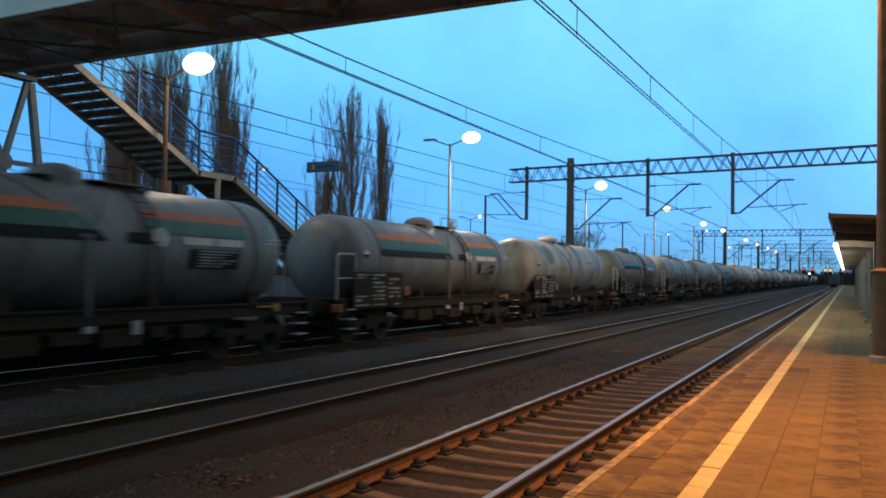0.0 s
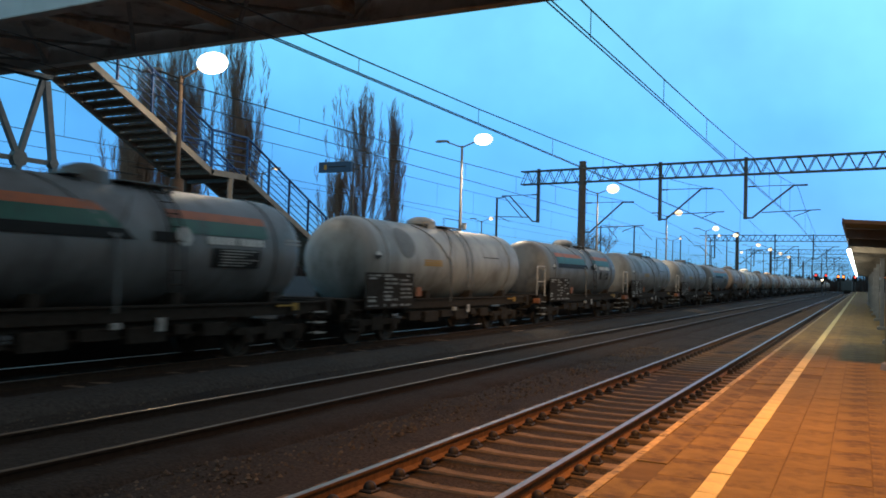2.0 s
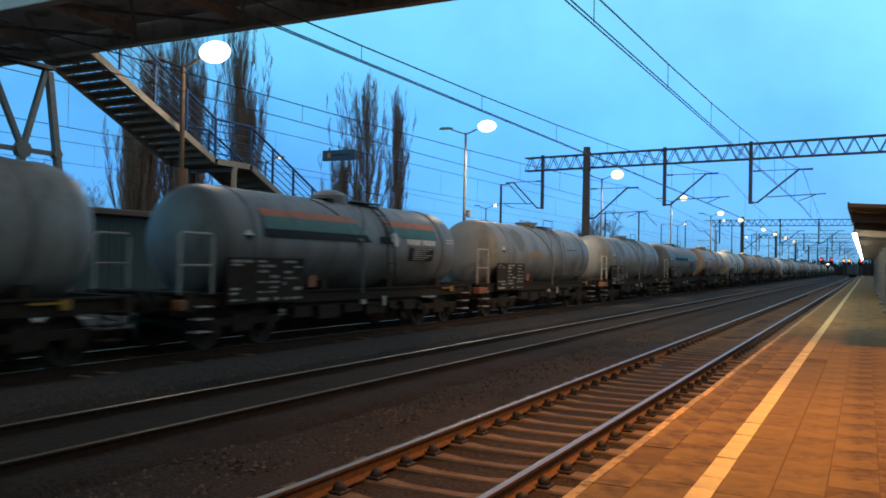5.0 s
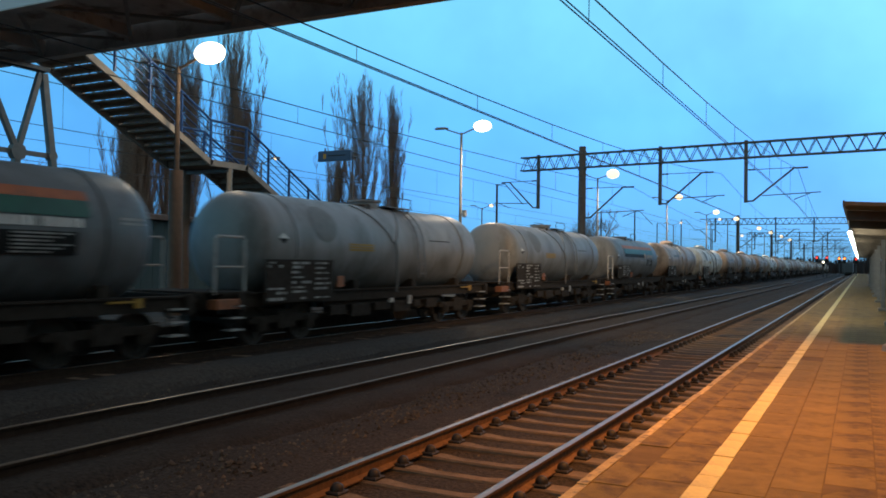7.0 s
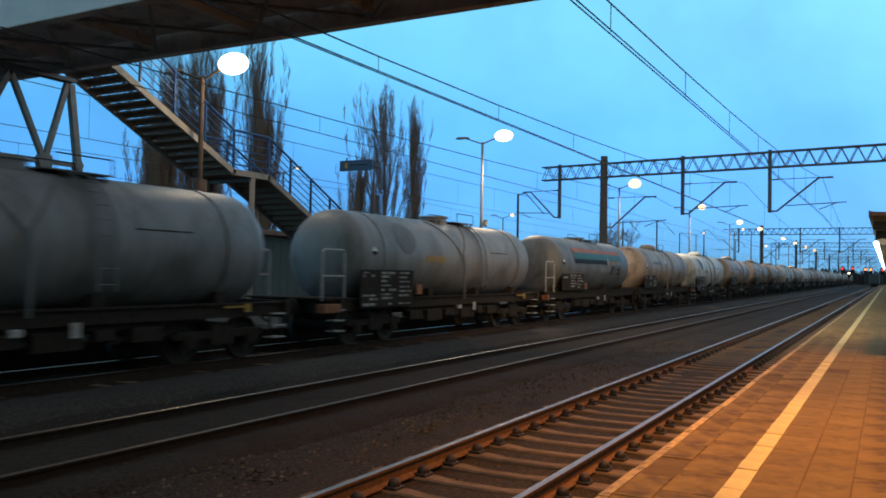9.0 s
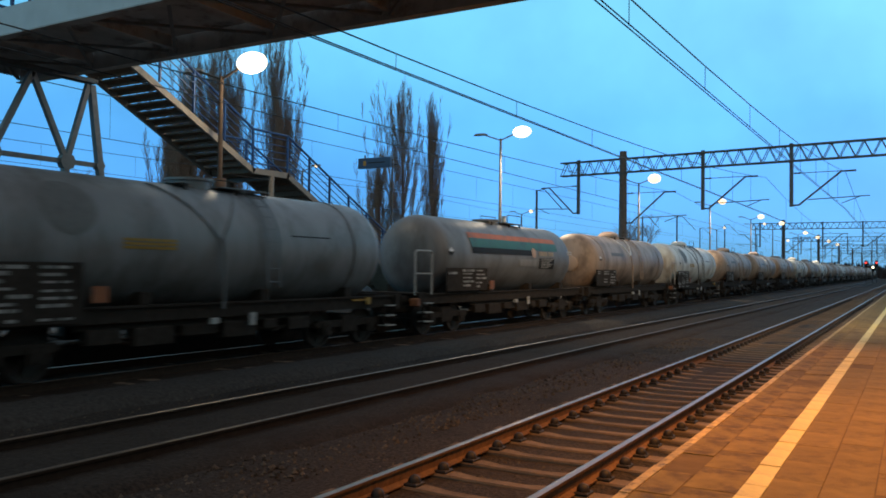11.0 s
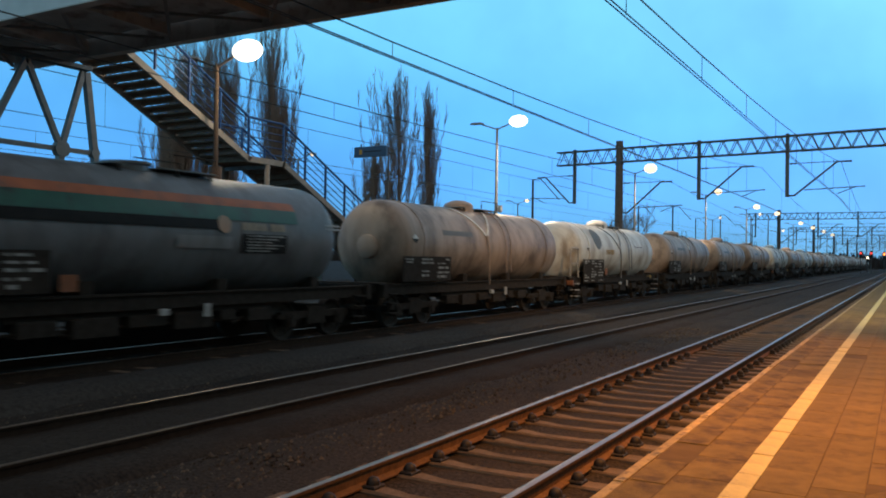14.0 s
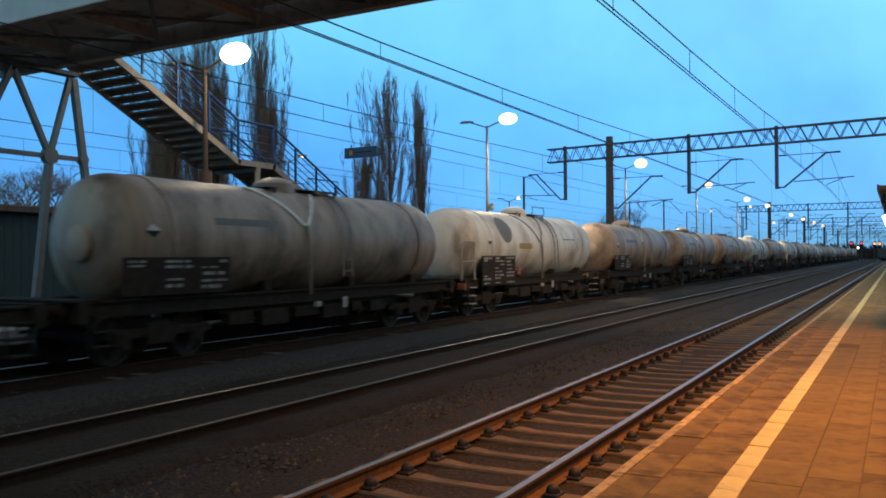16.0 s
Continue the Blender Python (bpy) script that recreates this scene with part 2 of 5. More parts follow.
M_CREAMLETTER = material("cream_lettering", (0.42, 0.36, 0.28), 0.7, colour2=(0.3, 0.25, 0.19), scale=9)
M_LABEL = material("white_label", (0.8, 0.8, 0.78), 0.6)
M_BLACK = material("black_marking", (0.014, 0.014, 0.015), 0.6, colour2=(0.025, 0.024, 0.023), scale=9, gloss=0.12)
M_YELLOW = material("yellow_marking", (0.42, 0.24, 0.02), 0.6, colour2=(0.28, 0.16, 0.02), scale=9)
M_ORANGE = material("orange_marking", (0.50, 0.15, 0.06), 0.6, colour2=(0.36, 0.11, 0.05), scale=3, stains=(0.2, 0.1, 0.07), stain_scale=2)
# stained orange, darkened so that the plate's shade sits in the colour
M_HAZARD = material("shaded_dirty_orange_plate", (0.34, 0.12, 0.045), 0.7, colour2=(0.2, 0.075, 0.035), scale=4, stains=(0.08, 0.05, 0.035), stain_scale=3)
M_GREENBAND = material("green_band_paint", (0.02, 0.12, 0.08), 0.5, colour2=(0.018, 0.08, 0.06), scale=3, stains=(0.03, 0.035, 0.035), stain_scale=2)
M_BARK = material("bare_bark", (0.36, 0.275, 0.225), 0.9, colour2=(0.20, 0.15, 0.125), scale=6, gloss=0.12)
M_FARWOOD = material("far_bare_twigs", (0.06, 0.05, 0.05), 0.95, gloss=0.12)
M_HUT = material("dark_green_boards", (0.03, 0.06, 0.065), 0.7, colour2=(0.02, 0.04, 0.045), scale=4, stretch=(6, 6, 1))
M_ROOF = material("felt_roof", (0.15, 0.11, 0.095), 0.9, colour2=(0.09, 0.065, 0.055), scale=4)
M_GLASS = material("dark_window_glass", (0.03, 0.04, 0.05), 0.08)
M_CANOPY = material("canopy_sheet", (0.13, 0.10, 0.07), 0.7, colour2=(0.08, 0.065, 0.045), scale=4)
M_POSTORANGE = material("ochre_post", (0.22, 0.13, 0.06), 0.7, colour2=(0.14, 0.08, 0.04), scale=5)
M_UNDER = material("grimy_underframe", (0.052, 0.043, 0.037), 0.9, 0.0, colour2=(0.026, 0.022, 0.019), scale=7, bump=0.2, gloss=0.12)
M_WHEEL = material("wheel_steel", (0.045, 0.036, 0.03), 0.8, 0.0, colour2=(0.022, 0.018, 0.016), scale=9)


def tank_paint(name, base, dark, dirt):
    return material(name, base, 0.5, 0.0, colour2=dark, scale=1.6, spread=0.6, stains=dirt, stain_scale=0.9, stain_low=0.46,
                    bump=0.05, bump_scale=8, stretch=(1, 1, 0.45), streaks=tuple(v * 1.15 for v in dirt))


M_TANKGREY = tank_paint("light_grey_tank", (0.350, 0.355, 0.352), (0.258, 0.262, 0.260), (0.155, 0.150, 0.142))
M_TANKMID = tank_paint("mid_grey_tank", (0.258, 0.265, 0.276), (0.192, 0.196, 0.203), (0.122, 0.118, 0.116))
M_TANKDARK = tank_paint("dark_grey_tank", (0.190, 0.200, 0.213), (0.136, 0.142, 0.152), (0.086, 0.084, 0.086))
M_TANKCREAM = tank_paint("cream_tank", (0.46, 0.35, 0.28), (0.29, 0.215, 0.17), (0.13, 0.092, 0.07))
M_TANKWHITE = tank_paint("white_tank", (0.78, 0.78, 0.75), (0.6, 0.59, 0.56), (0.34, 0.29, 0.24))
M_TANKRUST = tank_paint("rust_stained_tank", (0.47, 0.34, 0.245), (0.32, 0.22, 0.16), (0.16, 0.105, 0.075))
M_MARK = material("peach_round_mark", (0.5, 0.33, 0.22), 0.6, colour2=(0.36, 0.24, 0.17), scale=6)
M_PATCH = material("faded_round_emblem", (0.11, 0.11, 0.11), 0.6, colour2=(0.17, 0.17, 0.165), scale=5)


# ---- mesh helpers ----
class Shape:
    """Gathers corners and faces for one mesh."""

    def __init__(self):
        self.v, self.f = [], []

    def box(self, x0, x1, y0, y1, z0, z1, m=None):
        k = len(self.v)
        pts = [Vector(p) for p in ((x0, y0, z0), (x1, y0, z0), (x1, y1, z0), (x0, y1, z0), (x0, y0, z1), (x1, y0, z1), (x1, y1, z1), (x0, y1, z1))]
        self.v += [tuple(m @ p) if m else tuple(p) for p in pts]
        self.f += [(k, k + 3, k + 2, k + 1), (k + 4, k + 5, k + 6, k + 7), (k, k + 1, k + 5, k + 4), (k + 1, k + 2, k + 6, k + 5),
                   (k + 2, k + 3, k + 7, k + 6), (k + 3, k, k + 4, k + 7)]
        return self

    def block(self, x0, x1, y0, y1, z0, z1, c=0.01):
        """A box whose upper edges are chamfered by c."""
        k = len(self.v)
        self.v += [(x0, y0, z0), (x1, y0, z0), (x1, y1, z0), (x0, y1, z0), (x0, y0, z1 - c), (x1, y0, z1 - c), (x1, y1, z1 - c), (x0, y1, z1 - c),
                   (x0 + c, y0 + c, z1), (x1 - c, y0 + c, z1), (x1 - c, y1 - c, z1), (x0 + c, y1 - c, z1)]
        self.f += [(k, k + 3, k + 2, k + 1), (k + 8, k + 9, k + 10, k + 11)]
        for a in (0, 4):
            for i in range(4):
                j = (i + 1) % 4
                self.f.append((k + a + i, k + a + j, k + a + 4 + j, k + a + 4 + i))
        return self

    def tube(self, a, b, r0, r1=None, n=8, caps=True):
        a, b = Vector(a), Vector(b)
        r1 = r0 if r1 is None else r1
        d = (b - a).normalized()
        s = d.orthogonal().normalized()
        u = d.cross(s)
        k = len(self.v)
        for p, r in ((a, r0), (b, r1)):
            for i in range(n):
                w = 2 * math.pi * i / n + math.pi / n
                self.v.append(tuple(p + r * (math.cos(w) * s + math.sin(w) * u)))
        for i in range(n):
            j = (i + 1) % n
            self.f.append((k + i, k + j, k + n + j, k + n + i))
        if caps:
            self.f += [tuple(range(k + n - 1, k - 1, -1)), tuple(range(k + n, k + 2 * n))]
        return self

    def path(self, pts, r, n=6):
        """One bent tube through the points."""
        pts = [Vector(c) for c in pts]
        k = len(self.v)
        s = None
        for i, c in enumerate(pts):
            d = (pts[min(i + 1, len(pts) - 1)] - pts[max(i - 1, 0)]).normalized()
            s = d.orthogonal().normalized() if s is None else (s - d * s.dot(d)).normalized()
            u = d.cross(s)
            for j in range(n):
                w = 2 * math.pi * j / n
                self.v.append(tuple(c + r * (math.cos(w) * s + math.sin(w) * u)))
        for i in range(len(pts) - 1):
            for j in range(n):
                m = (j + 1) % n
                self.f.append((k + i * n + j, k + i * n + m, k + (i + 1) * n + m, k + (i + 1) * n + j))
        e = k + (len(pts) - 1) * n
        self.f += [tuple(range(k + n - 1, k - 1, -1)), tuple(range(e, e + n))]
        return self

    def bar(self, a, b, w, h, up=(0, 0, 1)):
        """A beam of section w by h from a to b."""
        a, b = Vector(a), Vector(b)
        d = (b - a).normalized()
        s = d.cross(Vector(up)).normalized()
        u = s.cross(d)
        k = len(self.v)
        for p in (a, b):
            for i, j in ((-1, -1), (1, -1), (1, 1), (-1, 1)):
                self.v.append(tuple(p + s * (i * w / 2) + u * (j * h / 2)))
        self.f += [(k, k + 1, k + 2, k + 3), (k + 7, k + 6, k + 5, k + 4), (k, k + 4, k + 5, k + 1), (k + 1, k + 5, k + 6, k + 2),
                   (k + 2, k + 6, k + 7, k + 3), (k + 3, k + 7, k + 4, k)]
        return self

    def lathe(self, profile, n=32, axis="y", at=(0, 0, 0)):
        """Turns (place along the axis, radius) pairs round the axis."""
        k = len(self.v)
        for s, r in profile:
            for i in range(n):
                w = 2 * math.pi * i / n
                c, d = r * math.cos(w), r * math.sin(w)
                p = {"y": (d, s, c), "x": (s, c, d), "z": (c, d, s)}[axis]
                self.v.append((p[0] + at[0], p[1] + at[1], p[2] + at[2]))
        for q in range(len(profile) - 1):
            for i in range(n):
                j = (i + 1) % n
                self.f.append((k + q * n + i, k + q * n + j, k + (q + 1) * n + j, k + (q + 1) * n + i))
        self.f += [tuple(range(k + n - 1, k - 1, -1)), tuple(range(k + (len(profile) - 1) * n, k + len(profile) * n))]
        return self

    def extrude_y(self, outline, y0, y1):
        """A constant outline of (x, z) pairs drawn along y."""
        k, n = len(self.v), len(outline)
        self.v += [(x, y0, z) for x, z in outline] + [(x, y1, z) for x, z in outline]
        for i in range(n):
            j = (i + 1) % n
            self.f.append((k + i, k + j, k + n + j, k + n + i))
        self.f += [tuple(range(k + n - 1, k - 1, -1)), tuple(range(k + n, k + 2 * n))]
        return self

    def mesh(self, name, mat, smooth=False):
        me = bpy.data.meshes.new(name)
        me.from_pydata(self.v, [], self.f)
        bm = bmesh.new()
        bm.from_mesh(me)
        if len(bm.faces) < 60000:
            bmesh.ops.recalc_face_normals(bm, faces=bm.faces)
        bm.to_mesh(me)
        bm.free()
        me.materials.append(mat)
        if smooth:
            for p in me.polygons:
                p.use_smooth = True
            me.set_sharp_from_angle(angle=radians(40))
        return me


def part(name, shape, mat, parent=None, label="", smooth=False, at=None):
    ob = new(name, shape if isinstance(shape, bpy.types.Mesh) else shape.mesh(name, mat, smooth))
    if parent is not None:
        ob.parent = parent
    if at is not None:
        ob.matrix_basis = at
    return tagged(ob, label)


def thing(name, label, category, group="", kind="", at=None):
    ob = new(name)
    ob.empty_display_size = 0.3
    if at is not None:
        ob.matrix_basis = at
    return tagged(ob, label, category, group, kind)


# ---- ground and tracks ----
T1, T2, T3, T4 = -3.52, -7.75, -12.98, -22.0
HALF = 0.7525  # rail centre from the track's centre


def ground_sheet():
    s = Shape()
    xs = [-2500, -600, -200, -80, -40, -26, -22, -17, -14.6, -12.2, -11.2, -10.3, -9.9, -9.2, -8.2, -7.2, -6.4, -5.6, -4.9, -3.7, -2.6, -2.0, 0, 6, 20, 100, 600, 2500]
    ys = [-300, -60, -20] + [-10 + 0.8 * i for i in range(70)] + [50, 60, 80, 120, 200, 400, 1000, 3000]
    for y in ys:
        for x in xs:
            z = -0.20 + 0.045 * noise.noise(Vector((x * 0.7, y * 0.7, 0.0)))
            if x > -2.3 and x < 8:
                z = -0.3
            s.v.append((x, y, z))
    w = len(xs)
    for j in range(len(ys) - 1):
        for i in range(w - 1):
            k = j * w + i
            s.f.append((k, k + 1, k + w + 1, k + w))
    tagged(part("ground", s, M_GROUND, smooth=True), "dark trodden gravel and soil between the tracks", "ground", kind="structure")


def ballast_bed(x, half, top, mat, label, y0=-12.0, y1=320.0):
    """A low bed of stones with uneven shoulders."""
    s = Shape()
    cols = [-half - 0.45, -half - 0.2, -half, -half * 0.6, -half * 0.3, 0, half * 0.3, half * 0.6, half, half + 0.2, half + 0.45]
    ys = [y0 + 0.35 * i for i in range(int(60 / 0.35))] + [y0 + 60 + 4 * i for i in range(int((y1 - y0 - 60) / 4))]
    for y in ys:
        for i, c in enumerate(cols):
            edge = abs(c) > half + 0.01
            z = top + 0.03 * noise.noise(Vector((c * 4, y * 4, 3))) - (0.05 if edge else 0) - (0.17 if abs(c) > half + 0.3 else 0)
            s.v.append((x + c + (0.14 * noise.noise(Vector((c, y * 1.3, 9))) if edge else 0), y, z))
    w = len(cols)
    for j in range(len(ys) - 1):
        for i in range(w - 1):
            k = j * w + i
            s.f.append((k, k + 1, k + w + 1, k + w))
    tagged(part("ballast_bed", s, mat, smooth=True), label, "track ballast", kind="structure")


RAIL = [(-0.07, -0.172), (0.07, -0.172), (0.07, -0.16), (0.012, -0.135), (0.012, -0.045), (0.034, -0.035), (0.036, -0.008), (-0.036, -0.008),
        (-0.034, -0.035), (-0.012, -0.045), (-0.012, -0.135), (-0.07, -0.16)]
HEAD = [(-0.036, -0.0075), (0.036, -0.0075)] + [(0.036 - 0.009 * i, -0.0065 * ((i - 4) / 4) ** 2) for i in range(9)]


def sleeper_mesh():
    """A concrete sleeper, waisted and lower in the middle, lying along x."""
    s = Shape()
    secs = [(-1.25, 0.13, -0.185), (-1.2, 0.14, -0.165), (-0.5, 0.12, -0.165), (-0.28, 0.085, -0.180), (0.28, 0.085, -0.180), (0.5, 0.12, -0.165), (1.2, 0.14, -0.165), (1.25, 0.13, -0.185)]
    for x, hw, top in secs:
        s.v += [(x, -hw, -0.33), (x, hw, -0.33), (x, hw * 0.85, top - 0.02), (x, hw * 0.72, top), (x, -hw * 0.72, top), (x, -hw * 0.85, top - 0.02)]
    for q in range(len(secs) - 1):
        for i in range(6):
            j = (i + 1) % 6
            s.f.append((q * 6 + i, q * 6 + j, q * 6 + 6 + j, q * 6 + 6 + i))
    s.f += [(5, 4, 3, 2, 1, 0), tuple(range(42, 48))]
    return s


def fastening_shape(s, x, y):
    s.block(x - 0.07, x + 0.07, y - 0.085, y + 0.085, -0.168, -0.135, 0.012)
    s.lathe([(-0.14, 0.066), (-0.105, 0.062), (-0.08, 0.045), (-0.066, 0.02)], 8, "z", (x, y, 0))


def railway_track(x, label, head, y0, y1, near):
    tr = thing("railway_track", label, "railway track", "railway tracks", at=pose(x, 0, 0))
    for sx in (-HALF, HALF):
        side = Shape().extrude_y([(a + sx, b) for a, b in RAIL], -14, 420)
        r = part("rail", side, M_RAILSIDE if near else M_RAILDARK, tr)
        part("rail_head", Shape().extrude_y([(a + sx, b) for a, b in HEAD], -14, 420), M_DARKHEAD if head is M_RAILDULL and sx > 0 else head, r, "worn rail head", smooth=True)
    me = sleeper_mesh().mesh("sleeper", M_SLEEPER)
    if near:
        f = Shape()
        fastening_shape(f, 0, 0)
        fm = f.mesh("fastening", M_CLIP, True)
        n = int((y1 - y0) / 0.6)
        for i in range(n):
            y = y0 + 0.6 * i
            ob = part("sleeper", me, None, tr, at=pose(random.uniform(-0.02, 0.02), y, random.uniform(-0.008, 0.004), 0, 0, random.uniform(-0.6, 0.6)))
            if i < 38:
                for dx in (-HALF - 0.12, -HALF + 0.12, HALF - 0.12, HALF + 0.12):
                    part("fastening", fm, None, ob, at=pose(dx, random.uniform(-0.015, 0.015), 0))
        far = Shape()
        for i in range(40, n):
            for dx in (-HALF - 0.12, -HALF + 0.12, HALF - 0.12, HALF + 0.12):
                fastening_shape(far, dx, y0 + 0.6 * i)
        tagged(part("far_fastening_rest", far, M_CLIP, tr), kind="stuff")
        y0 = y0 + 0.6 * n
        y1 = 300
    elif x > -9:
        for i in range(100):
            part("sleeper", me, None, tr, at=pose(random.uniform(-0.02, 0.02), y0 + 0.6 * i, 0.036, 0, 0, random.uniform(-0.6, 0.6)))
        y0 += 60
    rest = Shape()
    y = y0
    while y < y1:
        for p0, p1, t in ((-1.25, -0.4, -0.165), (-0.4, 0.4, -0.195), (0.4, 1.25, -0.165)):
            rest.box(p0, p1, y - 0.12, y + 0.12, -0.32, t)
        y += 0.6
    tagged(part("far_sleeper_rest", rest, M_SLEEPER, tr), kind="stuff")
    return tr


def loose_stones():
    """Ballast stones lying on the beds and on the soil."""
    rng = random.Random(5)
    s = Shape()
    for i in range(12000):
        y = 2.5 + 24 * rng.random() ** 1.6
        x = rng.choice((rng.uniform(-5.0, -2.2), rng.uniform(-7.0, -5.0), rng.uniform(-7.0, -5.0), rng.uniform(-12.0, -7.0)))
        inside = abs(x - T1) < 1.3
        if inside and min((y + 4.13) % 0.6, 0.6 - (y + 4.13) % 0.6) < 0.15 and abs(x - T1) < 1.2:
            continue
        r = rng.uniform(0.012, 0.032) * (1 if x > -5.2 else rng.choice((0.6, 1.0, 1.2)))
        z = -0.225 if inside else -0.22 if x > -5.2 else -0.2 + 0.045 * noise.noise(Vector((x * 0.7, y * 0.7, 0.0)))
        if abs(abs(x - T1) - HALF) < 0.09:
            continue
        k = len(s.v)
        for d in ((1, 0, 0), (-1, 0, 0), (0, 1, 0), (0, -1, 0), (0, 0, 1), (0, 0, -0.6)):
            s.v.append((x + d[0] * r * rng.uniform(0.7, 1.3), y + d[1] * r * rng.uniform(0.7, 1.3), z + d[2] * r * rng.uniform(0.6, 1.1)))
        for a, b, c in ((0, 2, 4), (2, 1, 4), (1, 3, 4), (3, 0, 4), (2, 0, 5), (1, 2, 5), (3, 1, 5), (0, 3, 5)):
            s.f.append((k + a, k + b, k + c))
    tagged(part("ballast_stones", s, M_STONE), "brown angular ballast stones between the sleepers", "gravel", kind="stuff")


ground_sheet()
ballast_bed(T1, 1.45, -0.226, M_BALLAST, "rust-brown ballast beside the platform", 1.0)
ballast_bed(T2, 1.3, -0.115, M_BALLAST, "dark dirty ballast under the middle track")
ballast_bed(T3, 2.2, -0.16, M_BALLAST, "dark ballast under the freight train")
ballast_bed(-10.7, 0.42, -0.06, M_CESS, "pale gravel footpath between the tracks")
railway_track(T1, "railway track with shiny rails on waisted concrete sleepers", M_RAILHEAD, -4.13, 72.0, True)
railway_track(T2, "dull railway track sunk into dirty ballast", M_RAILDULL, -6.0, 300.0, False)
railway_track(T3, "railway track that carries the tank train", M_RAILHEAD, -6.0, 300.0, False)
railway_track(T4, "railway track behind the island platform", M_RAILDULL, -6.0, 300.0, False)
loose_stones()


# ---- platforms ----
PZ = 0.30
EDGE = -1.85


def near_platform():
    p = thing("platform", "paved station platform with a worn white safety line", "platform", kind="structure")
    body = Shape()
    body.box(EDGE + 0.05, 9.0, -30, 322, -0.4, PZ - 0.075)
    part("platform_wall", body, M_CONCRETE, p, "concrete platform wall")
    part("bedding", Shape().box(EDGE + 0.06, 9.0, -30, 322, PZ - 0.07, PZ - 0.0045), M_JOINT, p, "dirty joints between the slabs")
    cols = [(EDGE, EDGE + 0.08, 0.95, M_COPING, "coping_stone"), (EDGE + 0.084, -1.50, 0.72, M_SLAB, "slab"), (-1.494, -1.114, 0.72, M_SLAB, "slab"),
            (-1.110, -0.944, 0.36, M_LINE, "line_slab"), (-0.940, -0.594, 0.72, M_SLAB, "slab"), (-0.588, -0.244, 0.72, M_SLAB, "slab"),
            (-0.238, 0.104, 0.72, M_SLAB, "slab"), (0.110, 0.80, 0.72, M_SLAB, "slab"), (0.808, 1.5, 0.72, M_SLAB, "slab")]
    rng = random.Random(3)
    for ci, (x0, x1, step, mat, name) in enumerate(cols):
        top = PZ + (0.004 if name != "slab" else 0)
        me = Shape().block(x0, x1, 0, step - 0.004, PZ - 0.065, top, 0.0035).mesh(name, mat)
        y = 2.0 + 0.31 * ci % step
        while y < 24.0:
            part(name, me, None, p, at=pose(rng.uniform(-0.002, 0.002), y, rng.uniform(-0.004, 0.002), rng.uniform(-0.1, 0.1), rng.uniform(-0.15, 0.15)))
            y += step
        far = Shape()
        while y < 320:
            far.block(x0, x1, y, y + step - 0.004, PZ - 0.065, top + rng.uniform(-0.003, 0.002), 0.006)
            y += step
        back = 2.0 + 0.31 * ci % step - step
        while back > -25:
            far.block(x0, x1, back, back + step - 0.004, PZ - 0.065, top, 0.006)
            back -= step
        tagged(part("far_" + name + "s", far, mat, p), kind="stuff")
    rest = Shape()
    for i in range(9):
        for j in range(200):
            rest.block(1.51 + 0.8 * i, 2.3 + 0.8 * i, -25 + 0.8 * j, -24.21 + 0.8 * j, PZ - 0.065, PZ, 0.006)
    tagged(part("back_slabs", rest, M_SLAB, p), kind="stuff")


def island_platform():
    p = thing("island_platform", "low concrete island platform behind the train", "platform", kind="structure")
    part("platform_body", Shape().block(-20.5, -14.7, -30, 330, -0.4, PZ, 0.02), M_OLDWALL, p)
    rng = random.Random(8)
    s = Shape()
    for i in range(6):
        for j in range(60):
            s.block(-20.4 + 0.8 * i, -19.61 + 0.8 * i, 2 + 0.8 * j, 2.79 + 0.8 * j, PZ, PZ + 0.03 + rng.uniform(-0.003, 0.003), 0.008)
    tagged(part("paving", s, M_ISLAND, p), kind="stuff")


def light_block_wall():
    """An unseen plain wall behind the camera, added to keep low sky light off the train."""
    part_of = thing("wall_station", "plain unseen wall added to block the low sky", "wall", kind="structure")
    part("plaster_face", Shape().box(9.0, 9.4, -60, 140, -0.4, 7.5), M_WALLPLASTER, part_of)


near_platform()
island_platform()
light_block_wall()


# ---- footbridge and stairs ----
BZ, BY0, BY1 = 6.55, 9.7, 12.4
SX0, SX1 = -19.5, -17.7   # stairs, far and near side


def railing_panel(parent, a, b, post_every=1.55, height=1.2, bars=5, first=0):
    """Blue tube railing along a to b: posts, a handrail and long bars."""
    a, b = Vector(a), Vector(b)
    n = max(1, round((b - a).length / post_every))
    up = Vector((0, 0, 1))
    for i in range(first, n + 1):
        q = a.lerp(b, i / n)
        part("post", Shape().bar(q, q + up * height, 0.07, 0.05, (0, 1, 0)), M_BLUE, parent)
    part("handrail", Shape().tube(a + up * height, b + up * height, 0.04, n=8), M_BLUE, parent, smooth=True)
    for k in range(bars):
        h = 0.16 + (height - 0.3) * k / (bars - 1)
        part("rail_bar", Shape().tube(a + up * h, b + up * h, 0.017, n=6), M_BLUE, parent)


